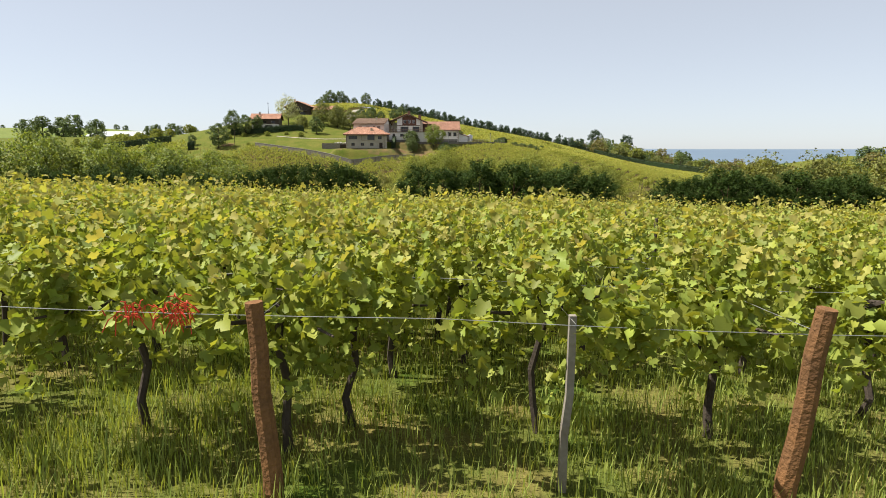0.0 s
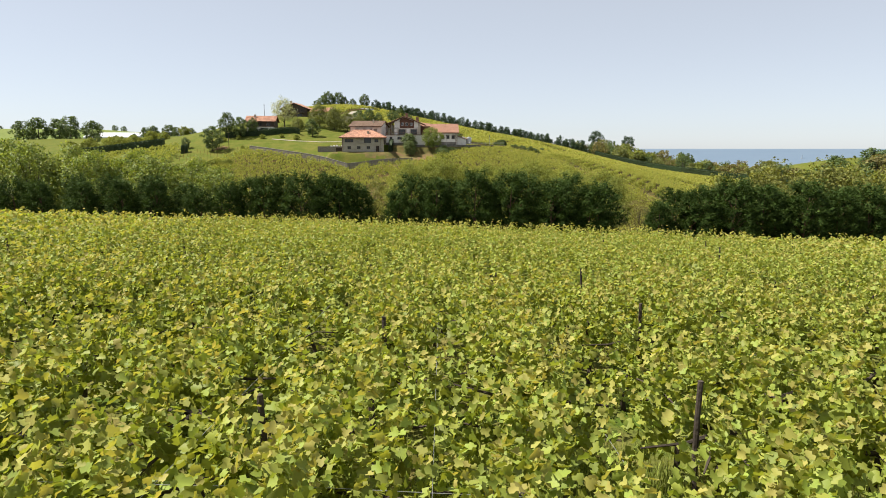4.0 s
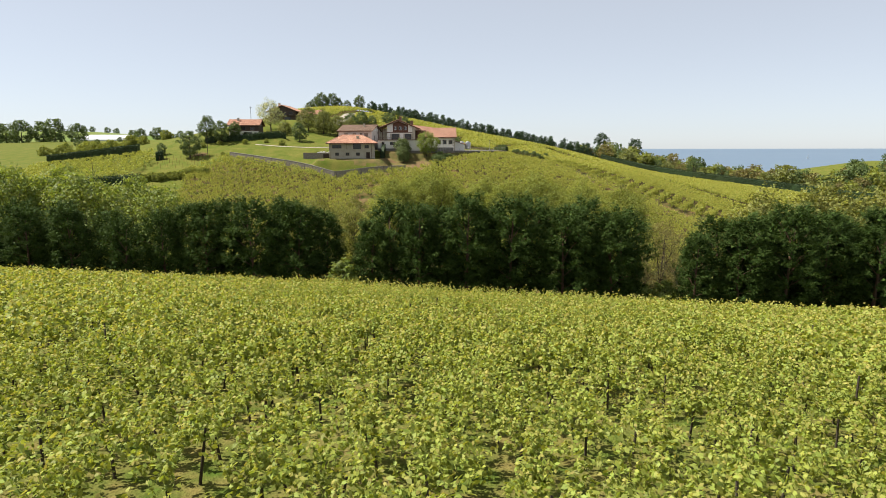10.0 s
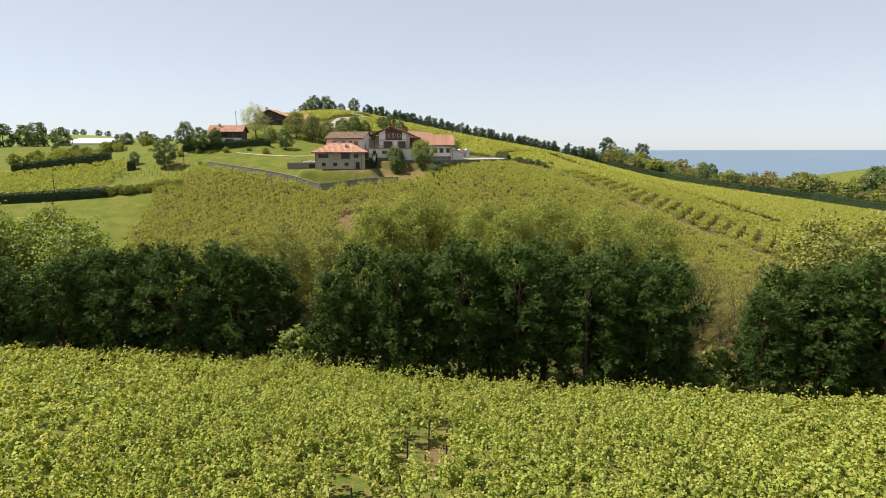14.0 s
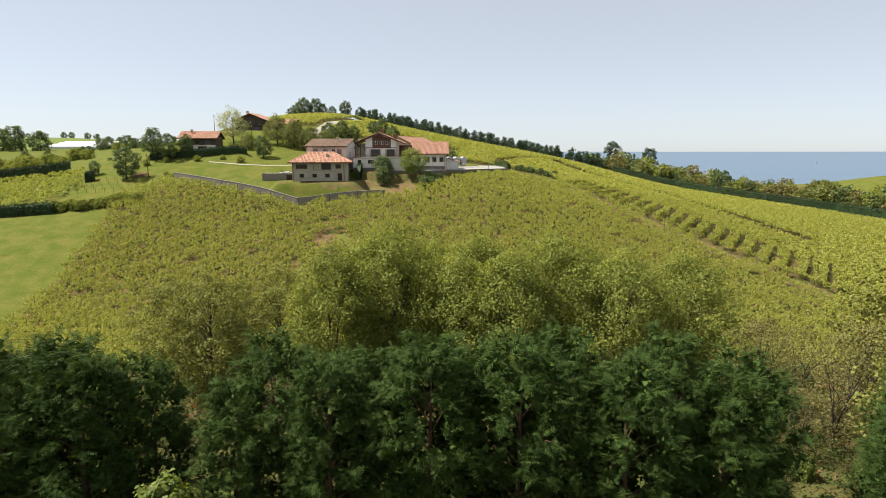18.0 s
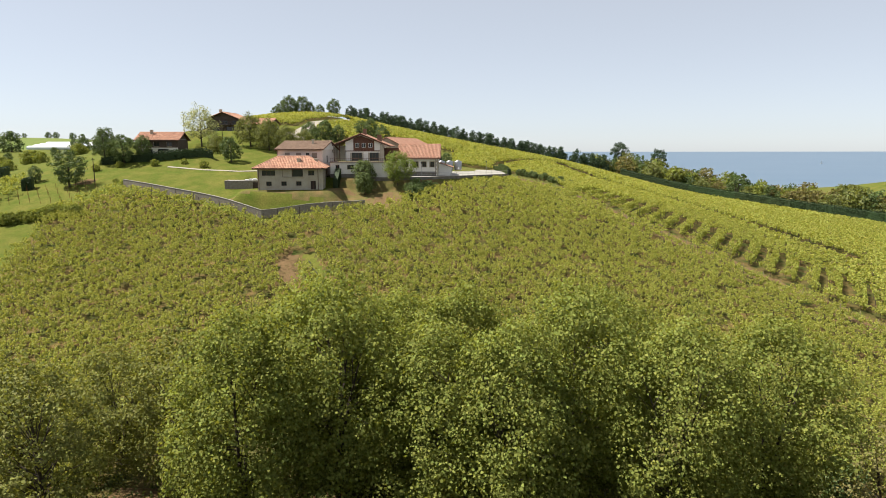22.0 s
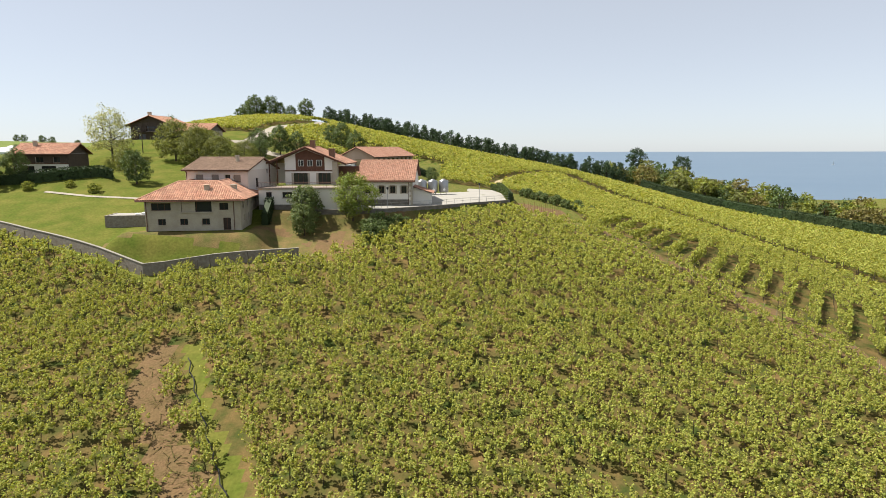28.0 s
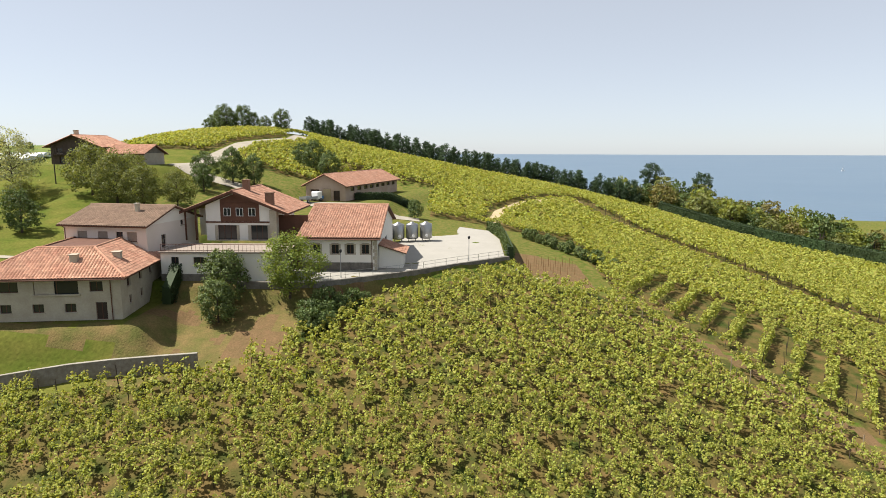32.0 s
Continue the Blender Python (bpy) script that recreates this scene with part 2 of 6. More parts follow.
# the hill: spot heights on a grid of the plan
HILL_X = (-300, -150, -85, -50, -18, 20, 65, 130, 300)
HILL_Y = (110, 140, 165, 200, 225, 255, 310, 390, 460, 600)
HILL_Z = np.array((
    (-12.0, -13.2, -11.2, -11.2, -13.2, -15.5, -17.9, -23.8, -29.9),
    (-11.4, -14.2, -15.4, -16.8, -17.0, -17.9, -20.2, -24.6, -30.3),
    (-10.3, -12.6, -15.3, -17.1, -17.0, -17.1, -18.6, -23.8, -30.3),
    (-8.0, -7.0, -6.9, -7.9, -7.0, -8.1, -12.0, -20.7, -30.0),
    (-5.6, -3.3, 0.8, 1.6, 0.6, -0.7, -7.3, -18.0, -29.7),
    (-2.5, 1.0, 9.2, 8.8, 6.4, 4.3, -3.5, -15.3, -29.2),
    (2.7, 7.0, 17.6, 18.1, 11.7, 5.6, -0.6, -12.2, -27.6),
    (7.0, 12.1, 26.3, 28.0, 21.5, 13.8, 5.2, -9.7, -24.0),
    (10.0, 14.0, 23.3, 23.2, 17.9, 9.9, 2.7, -4.5, -24.0),
    (12.0, 12.0, 3.9, -1.3, -5.6, -10.7, -17.0, -25.0, -30.0),
))
SEA_Z = -30.0
# level places cut into the hill: their outline on the plan, height, soft edge
GULLY = [(-31, 212), (-21, 198), (-10, 179), (-1, 160), (5, 148)]
PADS = [
    ([(-37.5, 221.5), (-18.5, 223.3), (-16.5, 238), (-38.5, 238)], 2.7, 4.0),
    ([(-38, 235.5), (-16, 233.8), (0, 233.6), (10, 240.3), (26, 253.4), (27, 298), (4, 298), (-22, 262), (-38, 256)], 5.1, 1.6),
    ([(-84, 252.5), (-60, 255), (-62, 272), (-84, 272)], 10.5, 5.0),
    ([(-78, 290), (-50, 290), (-50, 312), (-78, 312)], 18.2, 7.0),
    ([(-18, 296), (-2, 292), (8, 338), (-10, 342)], 9.9, 7.0),
]


def inside(x, y, outline):
    """How far inside a convex outline (anticlockwise) places lie; minus: outside."""
    d = np.full(np.shape(x), 1e9)
    for (ax, ay), (bx, by) in zip(outline, outline[1:] + outline[:1]):
        n = math.hypot(bx - ax, by - ay)
        d = np.minimum(d, ((bx - ax) * (y - ay) - (by - ay) * (x - ax)) / n)
    return d


def near_line(x, y, line):
    """The distance of places from a bent line on the plan."""
    d = np.full(np.shape(x), 1e9)
    for (ax, ay), (bx, by) in zip(line, line[1:]):
        n = (bx - ax) ** 2 + (by - ay) ** 2
        s = np.clip(((x - ax) * (bx - ax) + (y - ay) * (by - ay)) / n, 0, 1)
        d = np.minimum(d, np.hypot(x - ax - s * (bx - ax), y - ay - s * (by - ay)))
    return d


def ground(x, y, pads=True):
    """The height of the ground at places of the plan (arrays or numbers)."""
    x, y = np.broadcast_arrays(np.asarray(x, float), np.asarray(y, float))
    shape, x, y = x.shape, x.ravel(), y.ravel()
    lean = 0.035 + 0.023 * ease(y, 40, 86)
    near = spline(FALL_Y, y) @ np.array(FALL_Z) - lean * 60 * np.tanh(x / 60)
    hill = np.einsum("ij,jk,ik->i", spline(HILL_Y, y), HILL_Z, spline(HILL_X, x))
    z = near + (hill - near) * ease(y, 98, 122)
    z = z - 1.3 * np.exp(-((near_line(x, y, GULLY) / 8.5) ** 2))
    if pads:
        for outline, h, e in PADS:
            z = z + (h - z) * ease(inside(x, y, outline), -e, 0)
    far_l, far_r = ease(-x, 300, 900), ease(x, 250, 700)
    z = z + (12 + 6 * np.sin(x / 190.0) * np.cos(y / 260.0) - z) * far_l * ease(y, 150, 500)
    z = z + 11 * ease(y, 596, 665) * ease(-x, 200, 290)
    z = z + (-48 - z) * np.maximum(far_r * ease(y, 60, 300), ease(y, 560, 900) * ease(x + 0.25 * y, -220, 0))
    z = z + 20 * np.exp(-(((x - 275) / 55) ** 2) - ((y - 385) / 70) ** 2)
    return z.reshape(shape)


GARDEN_WALL = [(-70, 230.6), (-54, 223.8), (-40, 218.6), (-32, 215.6), (-26, 216.6), (-9.5, 219.2)]
DRIVE_WALL = [(-10, 233.4), (0, 233.4), (10, 240.0), (18, 246.8), (26.2, 253.2)]
LANE = [(59, 362), (66, 326), (77, 300), (85.5, 270), (94, 252), (106, 226)]
TRACK = [(60, 362), (50, 356), (38, 340), (30, 322), (27, 305)]
ROAD = [(-20, 296), (-36, 299), (-48, 303), (-46.5, 317), (-47, 346), (-38, 372), (-40, 392)]
TERRACE = [(43.5, 247.5), (48, 239.5), (52.5, 232), (57, 225), (61.5, 217.5), (69, 205), (78, 190), (86, 177)]
STEP_LINE = [(40, 241), (45.5, 235), (50.5, 228), (56, 219.5), (61, 212), (68, 200.5), (76, 187.5), (82, 177)]
GAPS = [((46.0 + 2.25 * i, 249.0 - 3.65 * i), (54.0 + 2.25 * i, 262.0 - 3.65 * i)) for i in range(19)]
BARE_ROW = [(0.9, 57), (1.9, 63), (4.4, 72)]
SLIP = [(-21, 198), (-17, 189), (-10, 179), (-4.5, 170), (-1, 160)]


def top_edge(x):
    """The far edge of the lower hill field: garden wall, bank, drive wall, hedge."""
    xs = [-80, -70, -54, -40, -32, -26, -9.5, -4, 2, 10, 18, 26, 28, 30, 42, 46]
    ys = [216, 229, 222.2, 217, 214, 215, 217.6, 221, 229, 236.5, 243.5, 251, 250, 247, 247, 330]
    return np.interp(x, xs, ys)


def foot_edge(x):
    """The near edge of the hill field, above the valley floor."""
    return 146 + 6 * np.sin(x / 9.0) - 20 * ease(-x, 12, 26) - 10 * ease(x, 34, 46)


def in_hill_field(x, y):
    out = (y < foot_edge(x)) | (x < -77.6 + 0.22 * (211 - y)) | (x > 205)
    for line, wide in ((LANE, 3.9), (TERRACE, 1.3), (STEP_LINE, 0.9), (TRACK, 2.4), (ROAD, 4.3)):
        out |= near_line(x, y, line) < wide
    ridge = np.interp(x, [46, 100, 112, 124, 138, 152, 168, 190, 206], [402, 397, 383, 368, 350, 331, 309, 281, 262])
    low = np.where(x > 12, 300, np.where(x > -14, 343, 320))
    upper = (low < y) & (y < 402) & (x > -95) & ~((x < -44) & (y < 330))
    return ~out & np.where((x < 46) & (y < top_edge(x)), True, np.where(x >= 46, y < ridge, np.where((x > 24) & (y > 290 + 0.3 * (46 - x)), y < 402, upper)))


def patchy(x, y, scale, seed):
    return np.array([noise.noise(Vector((a * scale, b * scale, seed))) for a, b in zip(x, y)])


def zone(x, y):
    """What grows at places: 0 grass, 1 vineyard, 2 meadow, 3 far land, 4 bare soil, 5 dry grass, 6 scrub."""
    q1, q2, q3 = patchy(x, y, 0.3, 5), patchy(x, y, 0.4, 7), patchy(x, y, 0.3, 11)
    bank = (-42 < x) & (x < 12) & (top_edge(x) < y) & (y < 240)
    rules = (
        (near_line(x, y, BARE_ROW) < 0.65, 4),
        ((near_line(x, y, [(-17, 127), (-8, 125)]) < 1.6 + 2 * q1) | (near_line(x, y, [(-14, 120), (-6, 118.5)]) < 1.5 + 2 * q2), 4),
        ((y < 88) | ((y < 99) & (x < 130)), 0),
        ((y < foot_edge(x) + 1) & (-66 < x) & (x < 130), 6),
        (near_line(x + 1.3, y, SLIP) < 1.9 + 2.0 * q1, 4),
        (near_line(x - 2.9, y - 1.2, SLIP[:4]) < 1.0 + 0.5 * q2, 2),
        ((near_line(x, y, TERRACE) < 0.8) | (near_line(x, y, STEP_LINE) < 0.9) | ((-8 < x) & (x < -2) & (221 < y) & (y < 227)), 4),
        (np.hypot(x + 82, y - 235) < 2.2 + q1, 4),
        ((28.5 < x) & (x < 40) & (248 < y) & (y < 266 - 0.2 * (x - 28)), 4),
        (bank & (x < -19) & (220.8 + 0.5 * q3 < y) & (y < 223 + q3), 5),
        (bank & (x < -19), 2),
        (bank & (q3 > 0.34), 4),
        (bank, 5),
        (in_hill_field(x, y), 1),
        ((x > 205) & (np.hypot((x - 275) / 60, (y - 385) / 75) < 0.95), 2),
        ((np.abs(x) > 330) | (y > 620), 3),
        # the lane gets the dark soil as well, in place of its shade
        (near_line(x, y, LANE) < 4.2, 1),
        (near_line(x, y, TRACK) < 1.6, 5),
        ((x < -40) & (y > 150), 2),
    )
    return np.select([r[0] for r in rules], [r[1] for r in rules], 0)


def grid_axis(*pieces):
    out = []
    for a, b, step in pieces:
        out += list(np.arange(a, b, step))
    return np.array(out + [pieces[-1][1]])


def mesh_of(name, verts, faces, mats, index=None, smooth=False):
    me = bpy.data.meshes.new(name)
    verts, faces = np.asarray(verts, np.float32), np.asarray(faces, np.int32)
    n, k = faces.shape
    me.vertices.add(len(verts))
    me.vertices.foreach_set("co", verts.ravel())
    me.loops.add(n * k)
    me.loops.foreach_set("vertex_index", faces.ravel())
    me.polygons.add(n)
    me.polygons.foreach_set("loop_start", np.arange(0, n * k, k, dtype=np.int32))
    if index is not None:
        me.polygons.foreach_set("material_index", np.asarray(index, np.int32))
    if smooth:
        me.polygons.foreach_set("use_smooth", np.ones(n, bool))
    for m in mats:
        me.materials.append(m)
    me.update(calc_edges=True)
    return me


gx = grid_axis((-4600, -1000, 600), (-1000, -320, 40), (-320, -110, 10), (-110, -44, 1.6), (-44, 12, 0.8), (12, 110, 1.6), (110, 320, 7), (320, 1000, 40), (1000, 4600, 600))
gy = grid_axis((-400, -60, 40), (-60, -10, 5), (-10, 213.2, 1.6), (213.2, 240.4, 0.8), (240.4, 280, 1.6), (280, 480, 5), (480, 700, 12), (700, 1200, 50), (1200, 4800, 400))
GX, GY = np.meshgrid(gx, gy)
GZ = ground(GX, GY)
nx, ny = len(gx), len(gy)
idx = np.arange(nx * ny).reshape(ny, nx)
gf = np.stack([idx[:-1, :-1], idx[:-1, 1:], idx[1:, 1:], idx[1:, :-1]], -1).reshape(-1, 4)
cx, cy = (GX[:-1, :-1] + GX[1:, 1:]).ravel() / 2, (GY[:-1, :-1] + GY[1:, 1:]).ravel() / 2
gi = zone(cx, cy)
bumps = np.array([noise.noise(Vector((a * 0.35, b * 0.35, 0))) for a, b in zip(GX.ravel(), GY.ravel())]).reshape(GZ.shape)
GZ2 = GZ + 0.12 * bumps * (np.abs(GX) < 330) * (GY < 300)
tagged(new("ground", mesh_of("ground", np.stack([GX, GY, GZ2], -1).reshape(-1, 3), gf, (GRASS, FIELD, MEADOW, LAND, SOIL, DRYGRASS, SCRUB), gi, True)), "rolling green hills of vineyards, meadows and bare patches", "ground", kind="structure")
sx = np.array([-4900.0, -2000, -500, 0, 500, 2000, 4900])
sv = [(a, b, SEA_Z + h) for b, h in ((120.0, 0), (600, 0), (1500, 0), (3000, 8), (4900, 18)) for a in sx]
sf = [(r * 7 + c, r * 7 + c + 1, r * 7 + c + 8, r * 7 + c + 7) for r in range(4) for c in range(6)]
tagged(new("water", mesh_of("water", sv, sf, (SEA,))), "calm hazy blue sea reaching the horizon", "sea", kind="structure")

rng = np.random.default_rng(5)


def leaves(name, P, S, mats, lift=0.5, shape="kite", fold=0.25, aim=None, normals=None, tips=None):
    """A cloud of leaves at the places P, S long: each a folded blade of its own, more level the higher lift is."""
    P, n = np.asarray(P, float), len(P)
    S = np.broadcast_to(np.asarray(S, float), (n,))
    nrm = rng.normal(size=(n, 3)) * (1 - lift) + np.array((0, 0, 1.0)) * lift if normals is None else np.asarray(normals)
    nrm /= np.linalg.norm(nrm, axis=1)[:, None]
    a = np.cross(nrm, rng.normal(size=(n, 3)))
    a /= np.linalg.norm(a, axis=1)[:, None] + 1e-9
    if aim is not None:
        a = np.asarray(aim) / (np.linalg.norm(aim, axis=1)[:, None] + 1e-9)
        nrm = np.cross(a, rng.normal(size=(n, 3))) if shape == "frond" else np.array((0, 0, 1.0)) - a * a[:, 2:] + rng.normal(0, 0.25, (n, 3))
        nrm /= np.linalg.norm(nrm, axis=1)[:, None] + 1e-9
    b = np.cross(nrm, a)
    if shape == "frond":
        pts = np.array(((-0.5, 0, 0), (-0.1, 0.15, 0.03), (0.5, 0, -0.16), (-0.1, -0.15, 0.03)))
        fc = np.array(((0, 1, 2, 3),))
    elif shape == "feather":  # a flat drooping spray with leaflets on both sides
        pts, fc = [], []
        for i in range(6):
            u, w = -0.5 + 0.15 * i, 0.30 * math.sin(0.6 + 0.42 * i) if i < 5 else 0.0
            for s in (1, -1) if i < 5 else (1,):
                fc.append((len(pts), len(pts) + 1, len(pts) + 2))
                pts += [(u - 0.03, 0, -0.3 * (u + 0.5) ** 2), (u + 0.045, 0, -0.3 * (u + 0.5) ** 2), (u + (0.16 if i < 5 else 0.3), s * w, -0.3 * (u + 0.62) ** 2 - 0.25 * w)]
        pts, fc = np.array(pts), np.array(fc)
    elif shape == "kite":
        pts = np.array(((-0.5, 0, 0), (0.05, 0.42, fold), (0.5, 0, 0), (0.05, -0.42, fold)))
        fc = np.array(((0, 1, 2, 3),))
    elif shape == "blade":
        pts = np.array(((-0.5, -0.04, 0), (0.5, 0, 0.15), (-0.5, 0.04, 0)))
        fc = np.array(((0, 1, 2),))
    elif shape == "spray":
        pts = np.array(((-0.5, 0, 0), (-0.1, 0.3, 0.06), (0.5, 0.12, -0.1), (0.1, 0, 0.04), (0.5, -0.12, -0.1), (-0.1, -0.3, 0.06)))
        fc = np.array(((0, 3, 2, 1), (0, 5, 4, 3)))
    else:  # a lobed vine leaf
        pts = np.array(((-0.30, 0, 0), (-0.48, 0.26, 0.10), (-0.12, 0.52, 0.16), (0.06, 0.28, 0.06), (0.36, 0.34, 0.10), (0.56, 0, -0.10), (0.36, -0.34, 0.10), (0.06, -0.28, 0.06), (-0.12, -0.52, 0.16), (-0.48, -0.26, 0.10)))
        fc = np.array(((0, 3, 2, 1), (0, 5, 4, 3), (0, 7, 6, 5), (0, 9, 8, 7)))
    k = len(pts)
    v = P[:, None] + S[:, None, None] * (pts[None, :, 0, None] * a[:, None] + pts[None, :, 1, None] * b[:, None] + pts[None, :, 2, None] * nrm[:, None])
    f = (np.arange(n)[:, None, None] * k + fc[None]).reshape(-1, fc.shape[1])
    return mesh_of(name, v.reshape(-1, 3), f, mats, None if tips is None else np.repeat(tips.astype(np.int32), len(fc)))


def tube(bm, path, radii, sides=7):
    """A tapered round limb along a path."""
    rings = []
    for i, (p, r) in enumerate(zip(path, radii)):
        d = (Vector(path[min(i + 1, len(path) - 1)]) - Vector(path[max(i - 1, 0)])).normalized()
        u = d.orthogonal().normalized()
        w = d.cross(u)
        rings.append([bm.verts.new(Vector(p) + float(r) * (math.cos(2 * math.pi * j / sides) * u + math.sin(2 * math.pi * j / sides) * w)) for j in range(sides)])
    for a, b in zip(rings, rings[1:]):
        best = min(range(sides), key=lambda s: sum((a[j].co - b[(j + s) % sides].co).length for j in range(sides)))
        for j in range(sides):
            bm.faces.new((a[j], a[(j + 1) % sides], b[(j + 1 + best) % sides], b[(j + best) % sides]))
    bm.faces.new(rings[0][::-1])
    bm.faces.new(rings[-1])


def part(name, bm, material, parent=None, label=""):
    me = bpy.data.meshes.new(name)
    if name.endswith("wall"):
        bmesh.ops.remove_doubles(bm, verts=bm.verts, dist=0.0005)
    bmesh.ops.recalc_face_normals(bm, faces=bm.faces)
    bm.to_mesh(me)
    bm.free()
    for m in material if isinstance(material, (list, tuple)) else (material,):
        me.materials.append(m)
    ob = new(name, me)
    ob.parent = parent
    if label:
        tagged(ob, label)
    return ob


def child(name, me, parent, label=""):
    ob = new(name, me)
    ob.parent = parent
    if label:
        tagged(ob, label)
    return ob


def box(bm, x0, x1, y0, y1, z0, z1, bevel=0.0):
    vs = [bm.verts.new((x, y, z)) for z in (z0, z1) for y in (y0, y1) for x in (x0, x1)]
    fs = [bm.faces.new([vs[i] for i in q]) for q in ((0, 2, 3, 1), (4, 5, 7, 6), (0, 1, 5, 4), (2, 6, 7, 3), (0, 4, 6, 2), (1, 3, 7, 5))]
    if bevel:
        bmesh.ops.bevel(bm, geom=list({e for f in fs for e in f.edges}), offset=bevel, segments=1, affect="EDGES")
    return fs


def boxed(name, material, parent, *dims, bevel=0.0, label=""):
    bm = bmesh.new()
    box(bm, *dims, bevel)
    return part(name, bm, material, parent, label)


def base(name, x, y, z, yaw=0.0):
    ob = new(name)
    ob.matrix_world = pose(x, y, z, 0, 0, yaw)
    return ob


# ---- trees ----
def tree(name, label, category, height, radius, leaf, clumps=60, per=60, size=0.3, trunk=0.25, clear=0.25, profile="round", lift=0.35, shape="kite", limbs=9, seed=1, spread=0.9, bark=None, stems=1, fill=0.3):
    """A trunk with limbs, and a crown of leaves in clumps round the limbs' ends."""
    r = np.random.default_rng(seed)
    top = base(name, 0, 0, 0)
    bm = bmesh.new()
    lean = [r.normal(0, (0.03 if stems == 1 else 0.12) * height, 2) for q in range(stems)]
    for l in lean:
        stem = [(l[0] * f * f, l[1] * f * f, height * 0.88 * f - 0.15) for f in np.linspace(0, 1, 6)]
        tube(bm, stem, [trunk * (1.25 - 1.12 * f) for f in np.linspace(0, 1, 6)], 8)
    P, A, O = [], [], []
    z0 = clear * height
    lump = [r.uniform(0.72, 1.15) for q in range(7)]
    for i in range(clumps):
        f = (i + 0.5) / clumps
        z = z0 + (height - z0) * (f if profile != "round" else 1 - (1 - f) ** 0.9)
        g = (z - z0) / (height - z0)
        if profile == "round":
            w = radius * math.sqrt(max(0.02, 1 - (1.75 * g - 0.75) ** 2)) if g > 0.4 else radius * (0.62 + 0.38 * g / 0.43)
        elif profile == "cone":
            w = radius * (1 - g) ** 0.75 + 0.12
        elif profile == "egg":
            w = radius * math.sqrt(max(0.03, 1 - max(0.0, (g - 0.35) / 0.68) ** 2.5)) * min(1, 0.75 + g)
        else:  # an umbrella
            w = radius * (0.5 + 0.5 * math.sin(g * math.pi))
        a = 2.399963 * i + r.normal(0, 0.3)
        w *= lump[int((a % 6.283) / 6.283 * 3) + (3 if g > 0.5 else 0)]
        d = w * math.sqrt(r.uniform(fill, 1.0)) * r.uniform(0.85, 1.12)
        c = np.array((d * math.cos(a), d * math.sin(a), z + r.normal(0, 0.035 * height)))
        if i % max(1, clumps // limbs) == 0:
            l = lean[i % stems]
            s = max(0.12, min(0.85, g * 0.7 + clear * 0.9))
            root = np.array((l[0] * s * s, l[1] * s * s, height * 0.88 * s - 0.15))
            mid = (root + c) / 2 + np.array((0, 0, 0.03 * height))
            tube(bm, [tuple(root), tuple(mid), tuple(c)], [trunk * 0.45 * (1 - 0.6 * s), trunk * 0.25 * (1 - 0.5 * s), 0.015], 5)
        cs = radius * 0.24 * spread * r.uniform(0.7, 1.35)
        q = r.normal(size=(int(per * r.uniform(0.6, 1.4)), 3))
        q /= np.linalg.norm(q, axis=1)[:, None]
        q *= (r.uniform(0.2, 1.0, len(q)) ** 0.6)[:, None] * cs * np.array((1, 1, 0.8))
        P.append(c + q)
        O.append(q / cs * 0.55 + np.array((0.35 * math.cos(a), 0.35 * math.sin(a), 0.25 + 0.3 * g)) + r.normal(0, 0.5, (len(q), 3)))
        A.append(q / cs + np.array((0.5 * math.cos(a), 0.5 * math.sin(a), 0.45)) + r.normal(0, 0.6, (len(q), 3)))
    part("trunk", bm, bark or BARK, top)
    P, A = np.concatenate(P), np.concatenate(A)
    if shape == "feather":  # the shaded inner twigs behind the sprays
        child("inner_foliage", leaves("inner_foliage", P * np.array((0.78, 0.78, 0.96)), 0.34 * r.uniform(0.6, 1.3, len(P)), (leaf,), 0.1), top)
    child("crown", leaves("crown", P, size * r.uniform(0.6, 1.4, len(P)), (leaf,), lift, shape, aim=A if shape in ("frond", "feather") else None, normals=np.concatenate(O) if shape == "kite" else None), top)
    return tagged(top, label, category)


def plant(ob, places, first=True, group="", sink=0.15):
    """Sets the first thing, and copies of it, at places (x, y, scale)."""
    r = random.Random(len(places) * 7 + 3)
    for i, (x, y, s) in enumerate(places):
        m = Matrix.LocRotScale((x, y, float(ground(x, y)) - sink), Euler((0, 0, r.uniform(0, 6.28))), (s * r.uniform(0.93, 1.07), s * r.uniform(0.93, 1.07), s))
        if i == 0:
            ob.matrix_world = m
            if group:
                tagged(ob, group=group)
        else:
            c = copy_thing(ob, pose(0, 0, 0))
            c.matrix_basis = m


def every(items, k, n):
    return [p for i, p in enumerate(items) if i % n == k]


row = random.Random(4)
rv0 = np.random.default_rng(8)
# the dark row along the foot of the near field
cyp = []
for a, b, top in ((-66, -34.0, 0.1), (-29.8, -11.0, 1.1), (-5.6, 24.9, 0.6), (32.2, 66, -0.6), (70, 96, -1.0)):
    n = max(2, round((b - a) / 2.5))
    for i in range(n):
        x, y = a + (b - a) * i / (n - 1) + row.uniform(-0.5, 0.5), 93.0 + (1.2 if i % 2 else -1.2) + row.uniform(-0.7, 0.7) - 0.02 * abs(a)
        end = min(1.0, (min(x - a, b - x) + 1.6) / 7.0)
        dome = 0.62 + 0.38 * math.sqrt(max(0.0, 1 - (1 - end) ** 2))
        cyp.append((x, y, (top - float(ground(x, y))) * dome / 11.6 * row.uniform(0.93, 1.05)))
